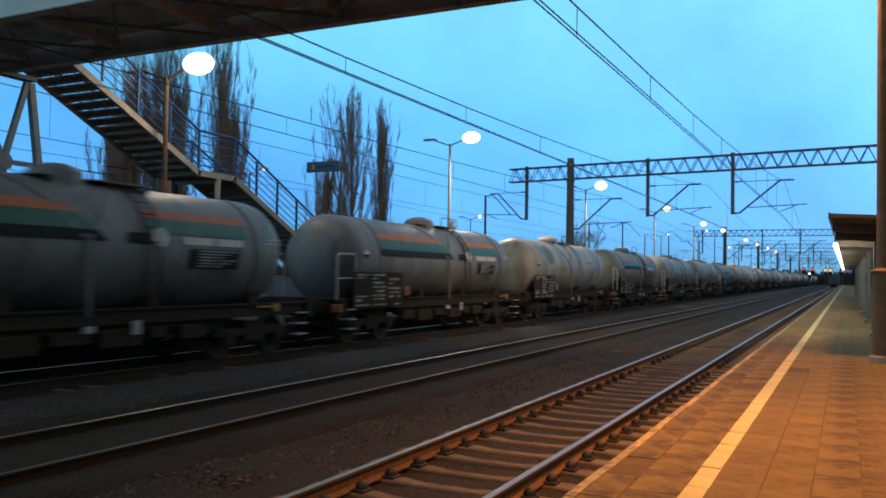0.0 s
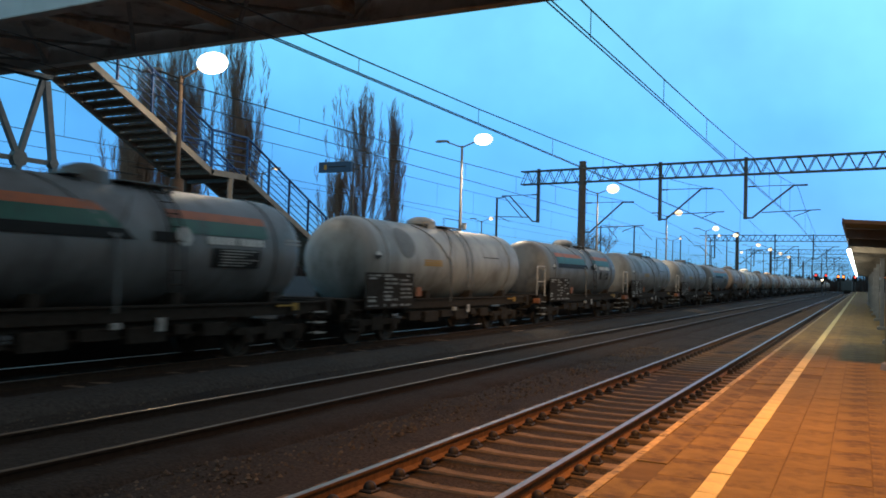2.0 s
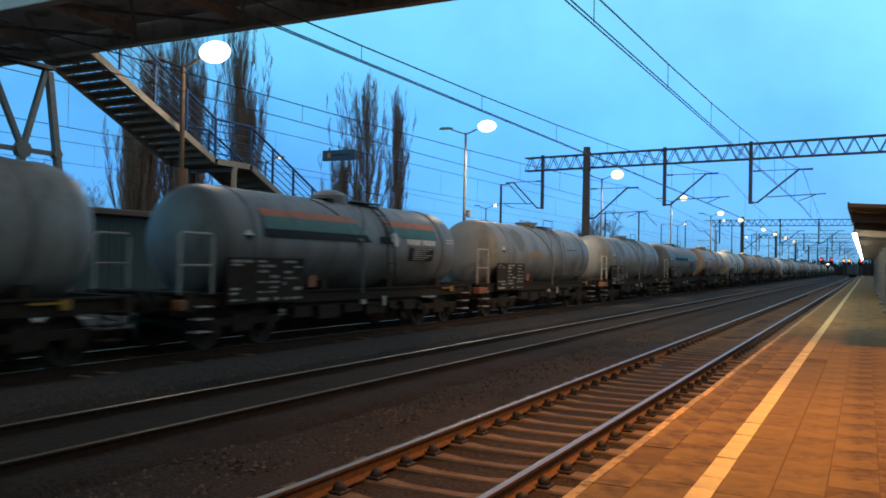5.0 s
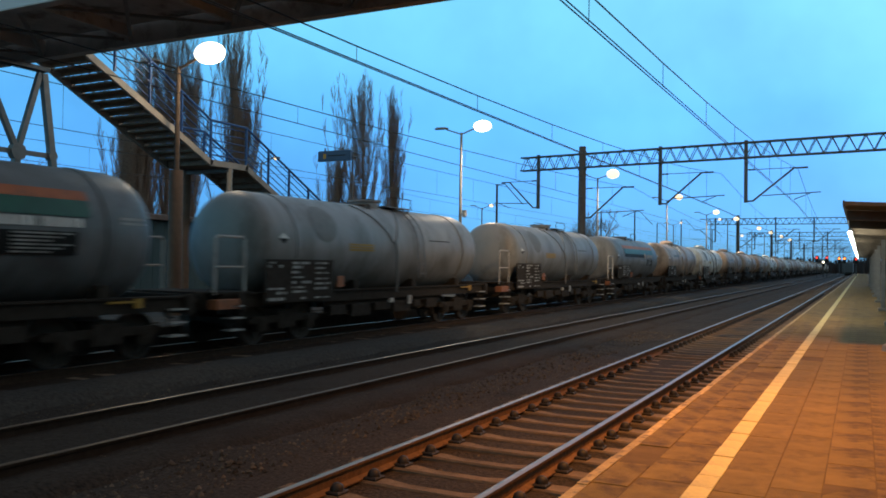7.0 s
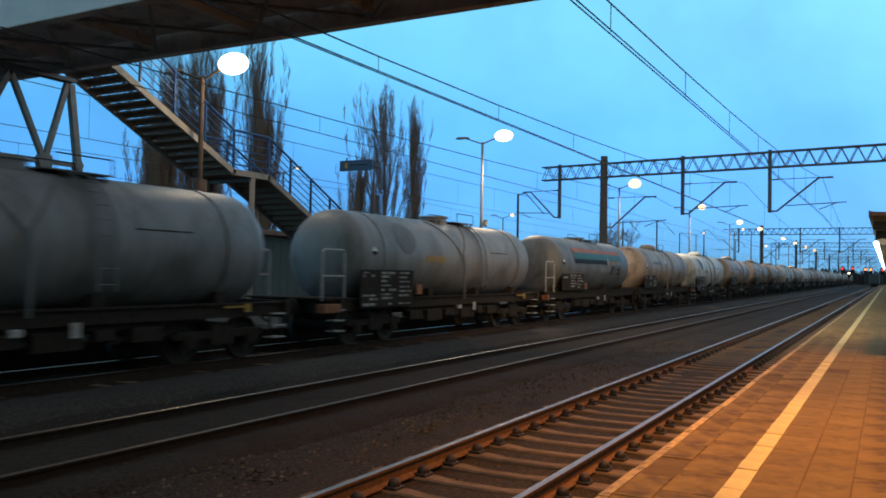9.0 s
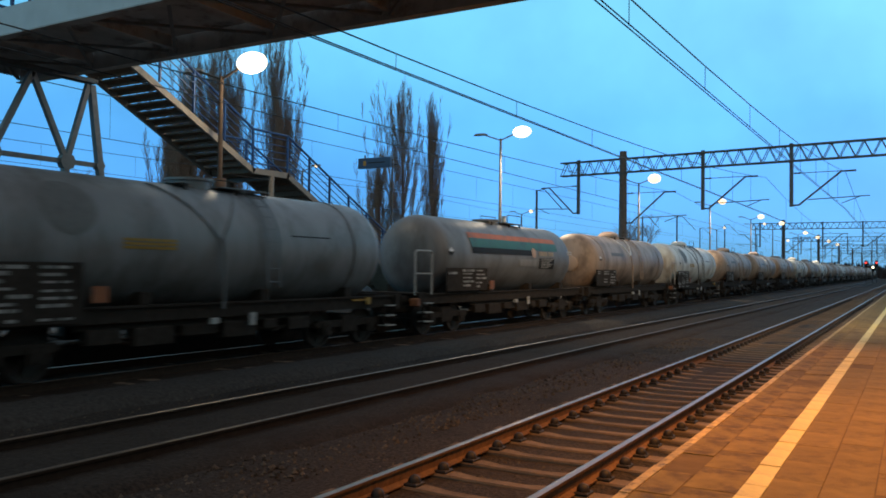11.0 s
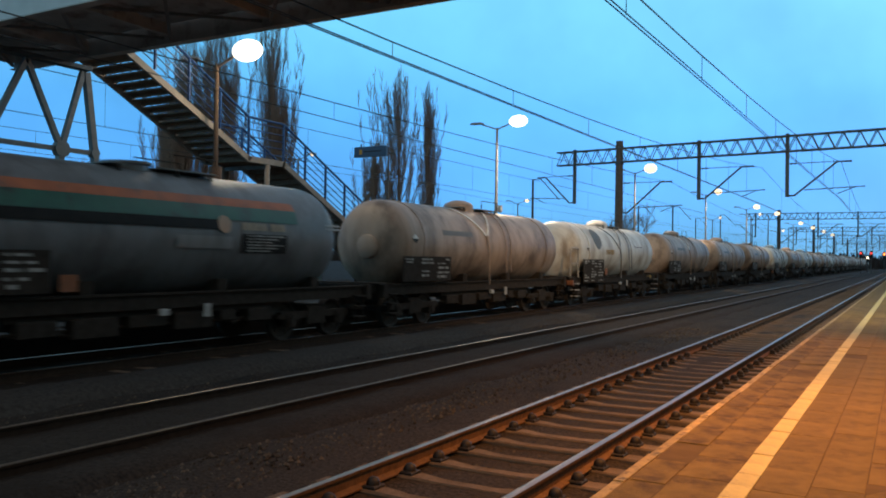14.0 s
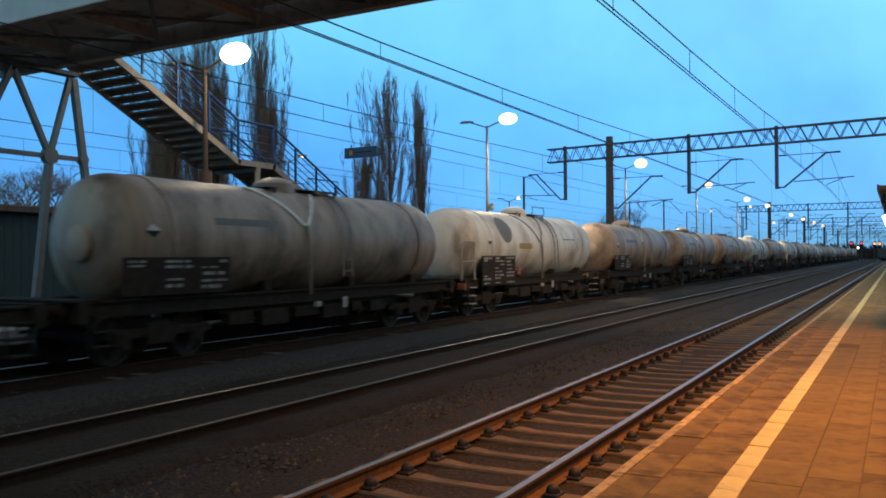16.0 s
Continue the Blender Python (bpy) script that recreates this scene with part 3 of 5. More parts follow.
def footbridge():
    br = thing("footbridge", "steel pedestrian footbridge with pale edge plates crossing the tracks", "footbridge", kind="structure", at=pose(0.04, 0.03, -0.075))
    x0, x1 = -19.6, 14.0
    part("deck", Shape().box(x0, x1, BY0 + 0.1, BY1 - 0.1, 6.95, 7.10), M_SOFFIT, br, "dark underside of the deck")
    for y, nm in ((BY0, "near"), (BY1, "far")):
        g = Shape()
        g.box(x0, x1, y - 0.012, y + 0.012, BZ, 7.15)
        g.box(x0, x1, y - 0.11, y + 0.11, BZ - 0.024, BZ)
        part("girder", g, M_SOFFIT, br)
        side = -0.03 if nm == "near" else 0.03
        part("edge_plate", Shape().box(x0, x1, y + side - 0.012, y + side + 0.012, BZ + 0.03, 7.12), M_FASCIA, br, "pale painted edge plate")
    n = 12
    for i in range(n + 1):
        x = x0 + (x1 - x0) * i / n
        part("cross_beam", Shape().box(x - 0.06, x + 0.06, BY0 + 0.02, BY1 - 0.02, 6.70, 6.948), M_SOFFIT, br)
        if i < n:
            xn = x0 + (x1 - x0) * (i + 1) / n
            part("bracing", Shape().bar((x + 0.1, BY0 + 0.1, 6.66), (xn - 0.1, BY1 - 0.1, 6.66), 0.07, 0.05), M_TRUSS, br)
            part("bracing", Shape().bar((x + 0.1, BY1 - 0.1, 6.61), (xn - 0.1, BY0 + 0.1, 6.61), 0.07, 0.05), M_TRUSS, br)
    for y in (BY0 - 0.02, BY1 + 0.02):
        if y > BY1:
            railing_panel(br, (-17.3, y, 7.15), (x1, y, 7.15), 2.0)
        else:
            railing_panel(br, (x0, y, 7.15), (x1, y, 7.15), 2.0)
    railing_panel(br, (x0, BY0, 7.15), (x0, BY1, 7.15))


def trestle(x):
    """A braced steel pier standing under the bridge's end."""
    t = thing("bridge_trestle", "grey steel trestle pier with crossing diagonals under the footbridge", "bridge pier", "bridge trestles", at=pose(x, 0.04, -0.075))
    z1, z2 = BZ - 0.03, 4.43
    part("cap_beam", Shape().box(-0.14, 0.14, 9.3, 13.0, z1 - 0.10, z1), M_STEEL, t)
    for a, b in (((0, 11.36, z1 - 0.14), (0, 12.28, z2)), ((0, 12.83, z1 - 0.14), (0, 12.28, z2)), ((0, 11.36, z1 - 0.14), (0, 10.45, z2)), ((0, 9.6, z1 - 0.14), (0, 10.45, z2))):
        part("diagonal", Shape().bar(a, b, 0.12, 0.12, (1, 0, 0)), M_TRUSS, t)
    part("outer_leg", Shape().bar((0, 12.92, z1 - 0.14), (0, 13.75, 0.41), 0.15, 0.15, (1, 0, 0)), M_TRUSS, t)
    part("outer_leg", Shape().bar((0, 9.5, z1 - 0.14), (0, 8.9, 0.41), 0.15, 0.15, (1, 0, 0)), M_TRUSS, t)
    part("leg", Shape().bar((0, 12.28, z2), (0, 11.85, 0.41), 0.15, 0.15, (1, 0, 0)), M_TRUSS, t)
    part("leg", Shape().bar((0, 10.45, z2), (0, 10.7, 0.41), 0.15, 0.15, (1, 0, 0)), M_TRUSS, t)
    part("tie_beam", Shape().bar((0, 9.25, z2), (0, 13.2, z2), 0.1, 0.11, (0, 0, 1)), M_TRUSS, t)
    for y in (12.28, 10.45):
        part("gusset", Shape().lathe([(-0.09, 0.2), (0.09, 0.2)], 8, "x", (0, y, z2)), M_TRUSS, t)
    for y in (13.18, 9.26):
        part("gusset", Shape().lathe([(-0.09, 0.13), (0.09, 0.13)], 6, "x", (0, y, z2)), M_TRUSS, t)
    part("footing", Shape().block(-0.4, 0.4, 8.5, 14.1, 0.37, 0.44, 0.03), M_CONCRETE, t)


def stairs():
    st = thing("footbridge_stairs", "open steel footbridge stairs with blue railings and pale stringers", "stairs", kind="structure", at=pose(0.07, 0.05, 0))
    slope = 0.498
    # bottom line of the stringers: y, z
    top, k1 = (13.9, 7.195), (18.74, 4.77)
    k2 = (20.35, 4.77)
    foot = (k2[0] + (4.77 - 0.33) / slope, 0.33)
    d = 0.18
    for x in (SX1, SX0):
        part("stringer", Shape().bar((x, top[0] - 0.1, top[1] + d / 2 + 0.05), (x, k1[0] + 0.05, k1[1] + d / 2 - 0.03), 0.1, d), M_STRINGER, st)
        part("stringer", Shape().bar((x, k1[0] - 0.05, k1[1] + d / 2), (x, k2[0] + 0.05, k2[1] + d / 2), 0.1, d), M_STRINGER, st)
        part("stringer", Shape().bar((x, k2[0] - 0.05, k2[1] + d / 2 + 0.02), (x, foot[0], foot[1] + d / 2), 0.1, d), M_STRINGER, st)
        part("stringer", Shape().bar((x, BY1, 7.195 + d / 2), (x, top[0], 7.195 + d / 2), 0.1, d), M_STRINGER, st)
        railing_panel(st, (x, BY1 + 0.1, 7.5), (x, top[0], 7.5))
        railing_panel(st, (x, top[0], 7.5), (x, k1[0], k1[1] + d), 1.5, first=1)
        railing_panel(st, (x, k1[0], k1[1] + d), (x, k2[0], k2[1] + d), first=1)
        railing_panel(st, (x, k2[0], k2[1] + d), (x, foot[0], foot[1] + d), 1.3, first=1)
    tread = Shape().box(SX0 + 0.05, SX1 - 0.05, -0.17, 0.17, -0.05, 0).mesh("tread", M_TREAD)
    riser = Shape().box(SX0 + 0.05, SX1 - 0.05, -0.012, 0.012, -0.095, 0.0).mesh("riser", M_TREAD)
    deep_riser = Shape().box(SX0 + 0.05, SX1 - 0.05, -0.012, 0.012, -0.15, 0.0).mesh("riser", M_TREAD)
    for a, b in ((top, k1), (k2, foot)):
        n = round((a[1] - b[1]) / 0.165)
        for i in range(n):
            f = (i + 0.5) / n
            y, z = a[0] + (b[0] - a[0]) * f, a[1] + (b[1] - a[1]) * f + 0.17
            part("tread", tread, None, st, at=pose(0, y, z))
            part("riser", riser if a is top else deep_riser, None, st, at=pose(0, y + 0.15, z - 0.045))
    part("landing", Shape().box(SX0 + 0.05, SX1 - 0.05, k1[0], k2[0], 4.80, 4.97), M_TREAD, st)
    part("upper_landing", Shape().box(SX0 + 0.05, SX1 - 0.05, BY1, top[0], 7.30, 7.45), M_TREAD, st)
    for x in (SX1, SX0):
        part("column", Shape().tube((x, 19.6, 0.32), (x, 19.6, 4.76), 0.09 if x == SX1 else 0.13, n=12), M_STRINGER if x == SX1 else M_BROWNPOST, st, smooth=True)
    part("column_beam", Shape().box(SX0 - 0.05, SX1 + 0.05, 19.5, 19.7, 4.64, 4.757), M_TRUSS, st)


footbridge()
trestle(-17.5)
trestle(7.5)
stairs()


# ---- overhead line ----
def lattice_beam(parent, x0, x1, z0, z1, step):
    part("top_chord", Shape().box(x0, x1, -0.22, -0.12, z1 - 0.09, z1).box(x0, x1, 0.12, 0.22, z1 - 0.09, z1), M_STEEL, parent)
    part("bottom_chord", Shape().box(x0, x1, -0.22, -0.12, z0, z0 + 0.09).box(x0, x1, 0.12, 0.22, z0, z0 + 0.09), M_STEEL, parent)
    n = int((x1 - x0) / step)
    for i in range(n):
        a, b = x0 + (x1 - x0) * i / n, x0 + (x1 - x0) * (i + 1) / n
        m = (a + b) / 2
        s = Shape()
        for y in (-0.17, 0.17):
            s.tube((a, y, z0 + 0.05), (m, y, z1 - 0.05), 0.026, n=5).tube((m, y, z1 - 0.05), (b, y, z0 + 0.05), 0.026, n=5)
        part("lacing", s, M_STEEL, parent)


def cantilever(parent, x, side, zb, reach, zt):
    """Tubes that hold the wires out from a drop post; side: -1 or 1."""
    c = part("cantilever", Shape().path([(x, 0, zb), (x + side * 0.4, 0, zb), (x + side * reach * 0.78, 0, zt), (x + side * reach, 0, zt)], 0.055), M_STEEL, parent)
    part("top_tie", Shape().tube((x, 0, zt + 0.03), (x + side * reach * 0.78, 0, zt + 0.02), 0.022, n=5), M_STEEL, c)
    part("insulator", Shape().lathe([(x + side * 0.15, 0.03), (x + side * 0.2, 0.06), (x + side * 0.35, 0.03), (x + side * 0.4, 0.06), (x + side * 0.55, 0.03)], 8, "x", (0, 0, zt + 0.025)), M_STEEL, c)
    zr = zb + 0.40
    part("registration_arm", Shape().tube((x + side * reach * 0.27, 0, zr - 0.1), (x + side * reach * 1.2, 0, zr), 0.03, n=6), M_STEEL, c)
    part("steady_arm", Shape().tube((x + side * reach * 1.06, 0, zr - 0.02), (x + side * reach * 0.78, 0, zr - 0.38), 0.024, n=5), M_STEEL, c)
    return c


def gantry(y, x0, x1, mast_x, drops, skew):
    g = thing("catenary_gantry", "dark lattice gantry carrying the overhead wires on a concrete mast", "catenary gantry", "catenary gantries", at=pose(0, y, 0, 0, 0, skew))
    z0, z1 = 8.32, 9.3
    lattice_beam(g, x0, x1, z0, z1, 0.82)
    part("mast", Shape().tube((mast_x, 0, 0.28), (mast_x, 0, 9.75), 0.30, 0.23, 16), M_MAST, g, "weathered round concrete mast", smooth=True)
    part("mast", Shape().tube((x1 - 0.4, 0, 0.28), (x1 - 0.4, 0, 9.75), 0.30, 0.23, 16), M_MAST, g, smooth=True)
    for x, side, reach in drops:
        part("drop_post", Shape().box(x - 0.09, x + 0.09, -0.09, 0.09, 5.72, z1 + 0.1), M_STEEL, g)
        cantilever(g, x, side, 5.8, reach, 7.62)
    cantilever(g, mast_x + 0.2, 1, 5.03, 3.4, 6.94)
    part("mast_band", Shape().lathe([(8.17, 0.28), (8.32, 0.28)], 16, "z", (mast_x, 0, 0)), M_STEEL, g)
    part("mast_band", Shape().lathe([(9.3, 0.27), (9.42, 0.27)], 16, "z", (mast_x, 0, 0)), M_STEEL, g)
    return g


GY = 50.05
DROPS = ((-6.13, 1, 3.4), (-11.32, 1, 3.3), (-19.9, -1, 2.9))
GANTRIES = [gantry(GY, -21.2, 9.0, -16.63, DROPS, -7.5)]
for gy in (130.0, 182.0, 235.0, 290.0, 345.0):
    copy_thing(GANTRIES[0], pose(0, gy, 0))
copy_thing(GANTRIES[0], pose(0, -38.0, 0))


def wires(x, label, z_contact, z_mess, sag, ys=(-38.0, 52.0, 130.0, 182.0, 235.0, 290.0, 345.0), twin=True, zigzag=0.0):
    """Messenger, droppers and contact wires from support to support; the first span swings sideways by zigzag."""
    w = thing("overhead_wire", label, "overhead wire", "overhead wires")
    for k, (a, b) in enumerate(zip(ys, ys[1:])):
        span = b - a
        n = 18 if k == 0 else 8
        xa, xb = (x - zigzag, x + zigzag) if k % 2 == 0 else (x + zigzag, x - zigzag)
        deep = sag if k == 0 else min(sag, 1.2)
        mess = [(xa + (xb - xa) * i / n, a + span * i / n, z_mess - deep * 4 * (i / n) * (1 - i / n)) for i in range(n + 1)]
        part("messenger_wire", Shape().path(mess, 0.014, 5), M_WIRE, w)
        for dx in ((-0.035, 0.035) if twin else (0,)):
            part("contact_wire", Shape().tube((xa + dx, a, z_contact), (xb + dx, b, z_contact), 0.012, n=5), M_WIRE, w)
        for q in mess[1:-1]:
            part("dropper", Shape().tube(q, (q[0], q[1], z_contact), 0.007, n=4), M_WIRE, w)


wires(-3.76, "twin contact wire hung over the track beside the platform", 5.60, 7.75, 1.74, zigzag=0.42)
wires(-7.95, "twin contact wire hung over the middle track", 5.42, 7.62, 1.95, zigzag=0.3)
wires(-13.0, "contact wire hung over the freight track", 5.46, 6.9, 1.05, twin=False)
wires(T4, "contact wire hung behind the island platform", 5.87, 7.27, 0.03, twin=False)
wires(-33.0, "contact wire over the outer tracks", 6.2, 7.6, 0.5, twin=False)


# ---- lamps ----
def lamp_post(x, y, h, lit, glow, big, paint):
    lp = thing("lamp_post", "tall galvanised platform lamp post with two arms, one lamp lit", "lamp post", "platform lamp posts", at=pose(x, y, 0))
    base = 0.3 if x > -20 else -0.25
    part("pole", Shape().tube((0, 0, base), (0, 0, h), 0.10, 0.06, 12), paint, lp, smooth=True)
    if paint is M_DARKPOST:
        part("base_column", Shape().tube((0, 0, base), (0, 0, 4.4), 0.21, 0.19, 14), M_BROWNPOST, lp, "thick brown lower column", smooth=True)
    for sx in (-1, 1):
        part("arm", Shape().tube((0, 0, h - 0.08), (sx * 0.85, 0, h + 0.22), 0.035, n=8), paint, lp, smooth=True)
        head = Shape()
        k = len(head.v)
        for yy, hw, hh in ((sx * 0.75, 0.06, 0.05), (sx * 0.9, 0.13, 0.09), (sx * 1.35, 0.15, 0.1), (sx * 1.5, 0.06, 0.05)):
            head.v += [(yy, -hw, h + 0.24), (yy, hw, h + 0.24), (yy, hw * 0.6, h + 0.24 + hh), (yy, -hw * 0.6, h + 0.24 + hh)]
        for q in range(3):
            for i in range(4):
                j = (i + 1) % 4
                head.f.append((k + q * 4 + i, k + q * 4 + j, k + q * 4 + 4 + j, k + q * 4 + 4 + i))
        head.f += [(k, k + 1, k + 2, k + 3), (k + 15, k + 14, k + 13, k + 12)]
        hd = part("lamp_head", head, M_LAMPPOST, lp)
        if sx in lit:
            # bowl drawn larger than a lamp lens to stand in for its glare
            bowl = [(-big * math.cos(math.pi * i / 14), max(0.01, big * (0.6 if glow is M_GLOW else 0.75) * math.sin(math.pi * i / 14))) for i in range(15)]
            part("lens", Shape().lathe(bowl, 28, "x", (sx * 1.15, 0, h + 0.26)), glow, hd, "glowing bowl enlarged to stand in for lamp glare", smooth=True)
    return lp


LAMPS = ((-17.2, 17.0, 7.35, (1,), 0.50), (-17.78, 36.5, 8.41, (1,), 0.48), (-17.5, 59.2, 8.4, (1,), 0.46), (-17.0, 81.2, 8.4, (1,), 0.36), (-17.1, 104.8, 8.4, (1,), 0.38),
         (-16.7, 119.8, 8.4, (1,), 0.36), (-16.8, 149.3, 8.4, (1,), 0.36), (-16.7, 168.5, 8.4, (1,), 0.36), (-16.5, 189.5, 8.4, (1,), 0.4), (-16.5, 212.0, 8.4, (1,), 0.4),
         (-24.2, 187.0, 8.5, (1,), 0.28), (-26.4, 131.0, 8.5, (1,), 0.2), (-38.2, 84.0, 8.2, (1,), 0.24), (-18.5, 117.0, 8.2, (1,), 0.2), (-34.5, 41.4, 8.2, (1,), 0.16))
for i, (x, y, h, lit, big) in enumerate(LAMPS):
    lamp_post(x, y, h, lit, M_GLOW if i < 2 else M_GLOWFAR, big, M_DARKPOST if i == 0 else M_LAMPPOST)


def security_camera():
    c = thing("security_camera", "small white security camera on a lamp post", "camera", at=pose(-17.78, 36.5, 4.42))
    part("bracket", Shape().tube((0, 0, 0), (0.25, -0.1, 0), 0.03), M_LAMPPOST, c)
    part("housing", Shape().lathe([(-0.18, 0.05), (-0.14, 0.11), (0, 0.13), (0.12, 0.1), (0.14, 0.14), (0.16, 0.14)], 12, "z", (0.28, -0.12, -0.05)), M_WHITE, c, smooth=True)


def hanging_sign():
    """A platform sign on a bracket of its own post."""
    s = thing("platform_sign", "dark blue platform sign with a small lit figure", "sign", at=pose(-17.37, 25.0, 0))
    part("board", Shape().block(-0.72, 0.72, -0.07, 0.07, 5.62, 6.01, 0.02), M_SIGN, s)
    part("arrow_bar", Shape().box(-0.28, 0.5, -0.078, -0.071, 5.80, 5.835), M_BLACK, s)
    part("lit_figure", Shape().box(-0.48, -0.36, -0.080, -0.071, 5.72, 5.9), M_YELLOW, s)
    for x in (-0.45, 0.35):
        part("hanger", Shape().tube((x, 0, 6.0), (x, 0, 6.12), 0.03), M_STEEL, s)
    part("bracket_arm", Shape().tube((-0.6, 0.09, 6.0), (1.0, 0.09, 5.7), 0.02, n=6), M_STEEL, s)
    part("post", Shape().tube((0.7, 0.13, 0.3), (0.7, 0.13, 5.95), 0.035, n=8), M_STEEL, s)


def slim_mast(x, y, h, base=-0.2):
    m = thing("catenary_mast", "slim dark catenary mast with a bracket arm", "catenary mast", "slim masts", at=pose(x, y, 0))
    part("pole", Shape().tube((0, 0, base), (0, 0, h), 0.11, 0.09, 10), M_STEEL, m, smooth=True)
    part("bracket", Shape().path([(0, 0, h - 0.05), (0.7, 0, h), (2.3, 0, h - 1.7)], 0.04), M_STEEL, m)


security_camera()
hanging_sign()
slim_mast(-26.9, 62.1, 8.5)
for sx, sy, sh in ((-26.5, 105.0, 8.0), (-33.0, 112.0, 8.6), (-27.5, 140.0, 8.5), (-36.0, 160.0, 8.8), (-30.5, 190.0, 8.5), (-28.0, 230.0, 9.0), (3.2, 118.0, 8.6), (-11.0, 260.0, 8.5)):
    slim_mast(sx + 0.004 * sy, sy, sh + 0.01 * sy - 0.16)


# ---- canopy and things along the near platform ----
def canopy():
    c = thing("platform_canopy", "low platform canopy with ribbed underside on steel posts", "canopy", kind="structure", at=pose(0.1, 0, -0.37))
    y0, y1 = 19.2, 92.0
    part("roof_sheet", Shape().extrude_y([(-0.42, 3.62), (3.6, 3.42), (3.6, 3.48), (-0.42, 3.70)], y0, y1), M_CANOPY, c)
    part("edge_trim", Shape().extrude_y([(-0.46, 3.60), (-0.42, 3.58), (-0.42, 3.72), (-0.46, 3.72)], y0, y1), M_STEEL, c)
    n = 17
    for i in range(n + 1):
        y = y0 + 1.6 + (y1 - y0 - 2.0) * i / n
        part("rib", Shape().bar((-0.40, y, 3.50), (3.5, y, 3.30), 0.10, 0.22), M_CANOPY, c)
    for i in range(8):
        y = 26.5 + 9.0 * i
        if y < y1:
            part("post", Shape().box(0.58, 0.72, y - 0.07, y + 0.07, 0.68, 3.42), M_LAMPPOST, c)
            part("post_foot", Shape().block(0.48, 0.82, y - 0.17, y + 0.17, 0.68, 0.8, 0.03), M_CONCRETE, c)
    for i in range(12):
        y = 25.9 + 4.8 * i
        t = part("light_fitting", Shape().box(-0.44, -0.34, y, y + 4.2, 3.36, 3.42), M_WHITE, c)
        part("tube_lamp", Shape().tube((-0.40, y + 0.05, 3.30), (-0.40, y + 4.15, 3.30), 0.055, n=8), M_TUBE, t, "lit fluorescent tube")
    part("back_wall", Shape().box(3.3, 3.5, y0 + 2, y1, 0.68, 3.34), M_WALLPLASTER, c)


def lamp_column():
    p = thing("lamp_column", "tall ochre steel lamp column with a thicker base", "lamp post", at=pose(0.63, 18.2, 0))
    part("base", Shape().tube((0, 0, 0.3), (0, 0, 2.05), 0.19, 0.19, 14), M_POSTORANGE, p, smooth=True)
    part("collar", Shape().lathe([(2.05, 0.18), (2.1, 0.23), (2.16, 0.13)], 14, "z"), M_POSTORANGE, p, smooth=True)
    part("shaft", Shape().tube((0, 0, 2.1), (0, 0, 9.6), 0.115, 0.08, 14), M_POSTORANGE, p, smooth=True)
    part("arm", Shape().tube((0, 0, 9.55), (-0.6, 0, 9.75), 0.035), M_POSTORANGE, p)
    part("lamp_head", Shape().block(-1.15, -0.55, -0.15, 0.15, 9.66, 9.84, 0.05), M_LAMPPOST, p)
    part("plinth", Shape().lathe([(0.3, 0.27), (0.42, 0.25), (0.46, 0.18)], 10, "z"), M_CONCRETE, p)


def platform_lamp(y):
    """The sodium lamp that lights the near platform."""
    p = thing("platform_lamp", "steel platform lamp post with a sodium lamp head", "lamp post", "platform lamps", at=pose(2.6, y, 0))
    part("pole", Shape().tube((0, 0, 0.3), (0, 0, 7.2), 0.09, 0.06, 12), M_LAMPPOST, p, smooth=True)
    part("arm", Shape().tube((0, 0, 7.15), (-2.8, 0, 7.35), 0.04), M_LAMPPOST, p)
    hd = part("lamp_head", Shape().block(-3.4, -2.75, -0.15, 0.15, 7.24, 7.42, 0.05), M_LAMPPOST, p)
    part("lens", Shape().box(-3.35, -2.85, -0.12, 0.12, 7.22, 7.238), M_GLOW, hd, "glowing sodium lens")


canopy()
lamp_column()
platform_lamp(8.5)
platform_lamp(-9.0)


def signal_post(x, y, h, lens, label):
    s = thing("railway_signal", label, "railway signal", "railway signals", at=pose(x, y, 0))
    part("post", Shape().tube((0, 0, -0.2), (0, 0, h), 0.08, n=8), M_STEEL, s)
    part("head", Shape().block(-0.28, 0.28, -0.12, 0.12, h - 1.3, h + 0.2, 0.08), M_BLACK, s)
    part("hood", Shape().tube((0, -0.12, h - 0.3), (0, -0.3, h - 0.3), 0.2, n=12), M_BLACK, s)
    part("lens", Shape().lathe([(-0.32, 0.02), (-0.31, 0.19), (-0.301, 0.2)], 14, "y", (0, 0, h - 0.3)), lens, s, "lit signal lens")
    return s


for sx, sh in ((-8.84, 4.58), (-6.8, 4.6), (-1.0, 4.35)):
    signal_post(sx, 200.0, sh, M_RED, "railway signal on a post showing red")
for sx in (-4.35, -3.3):
    signal_post(sx, 200.0, 4.42, M_AMBER, "railway signal on a post showing amber")
signal_post(-7.46, 199.0, 3.6, M_PALE, "low railway signal showing a pale light")


def parked_wagon():
    """Dark standing vehicle far down the near track."""
    w = thing("standing_wagon", "dark standing rail vehicle far down the line", "rail wagon", at=pose(T1, 262, 0))
    part("body", Shape().block(-1.4, 1.4, 0, 18, 0.9, 3.9, 0.35), M_STEEL, w)
    part("underframe", Shape().box(-1.2, 1.2, 0.3, 17.7, 0.45, 0.9), M_UNDER, w)
    for y in (2.5, 5.0, 13.0, 15.5):
        part("wheelset", Shape().tube((-0.82, y, 0.46), (0.82, y, 0.46), 0.46, n=14), M_WHEEL, w)


parked_wagon()


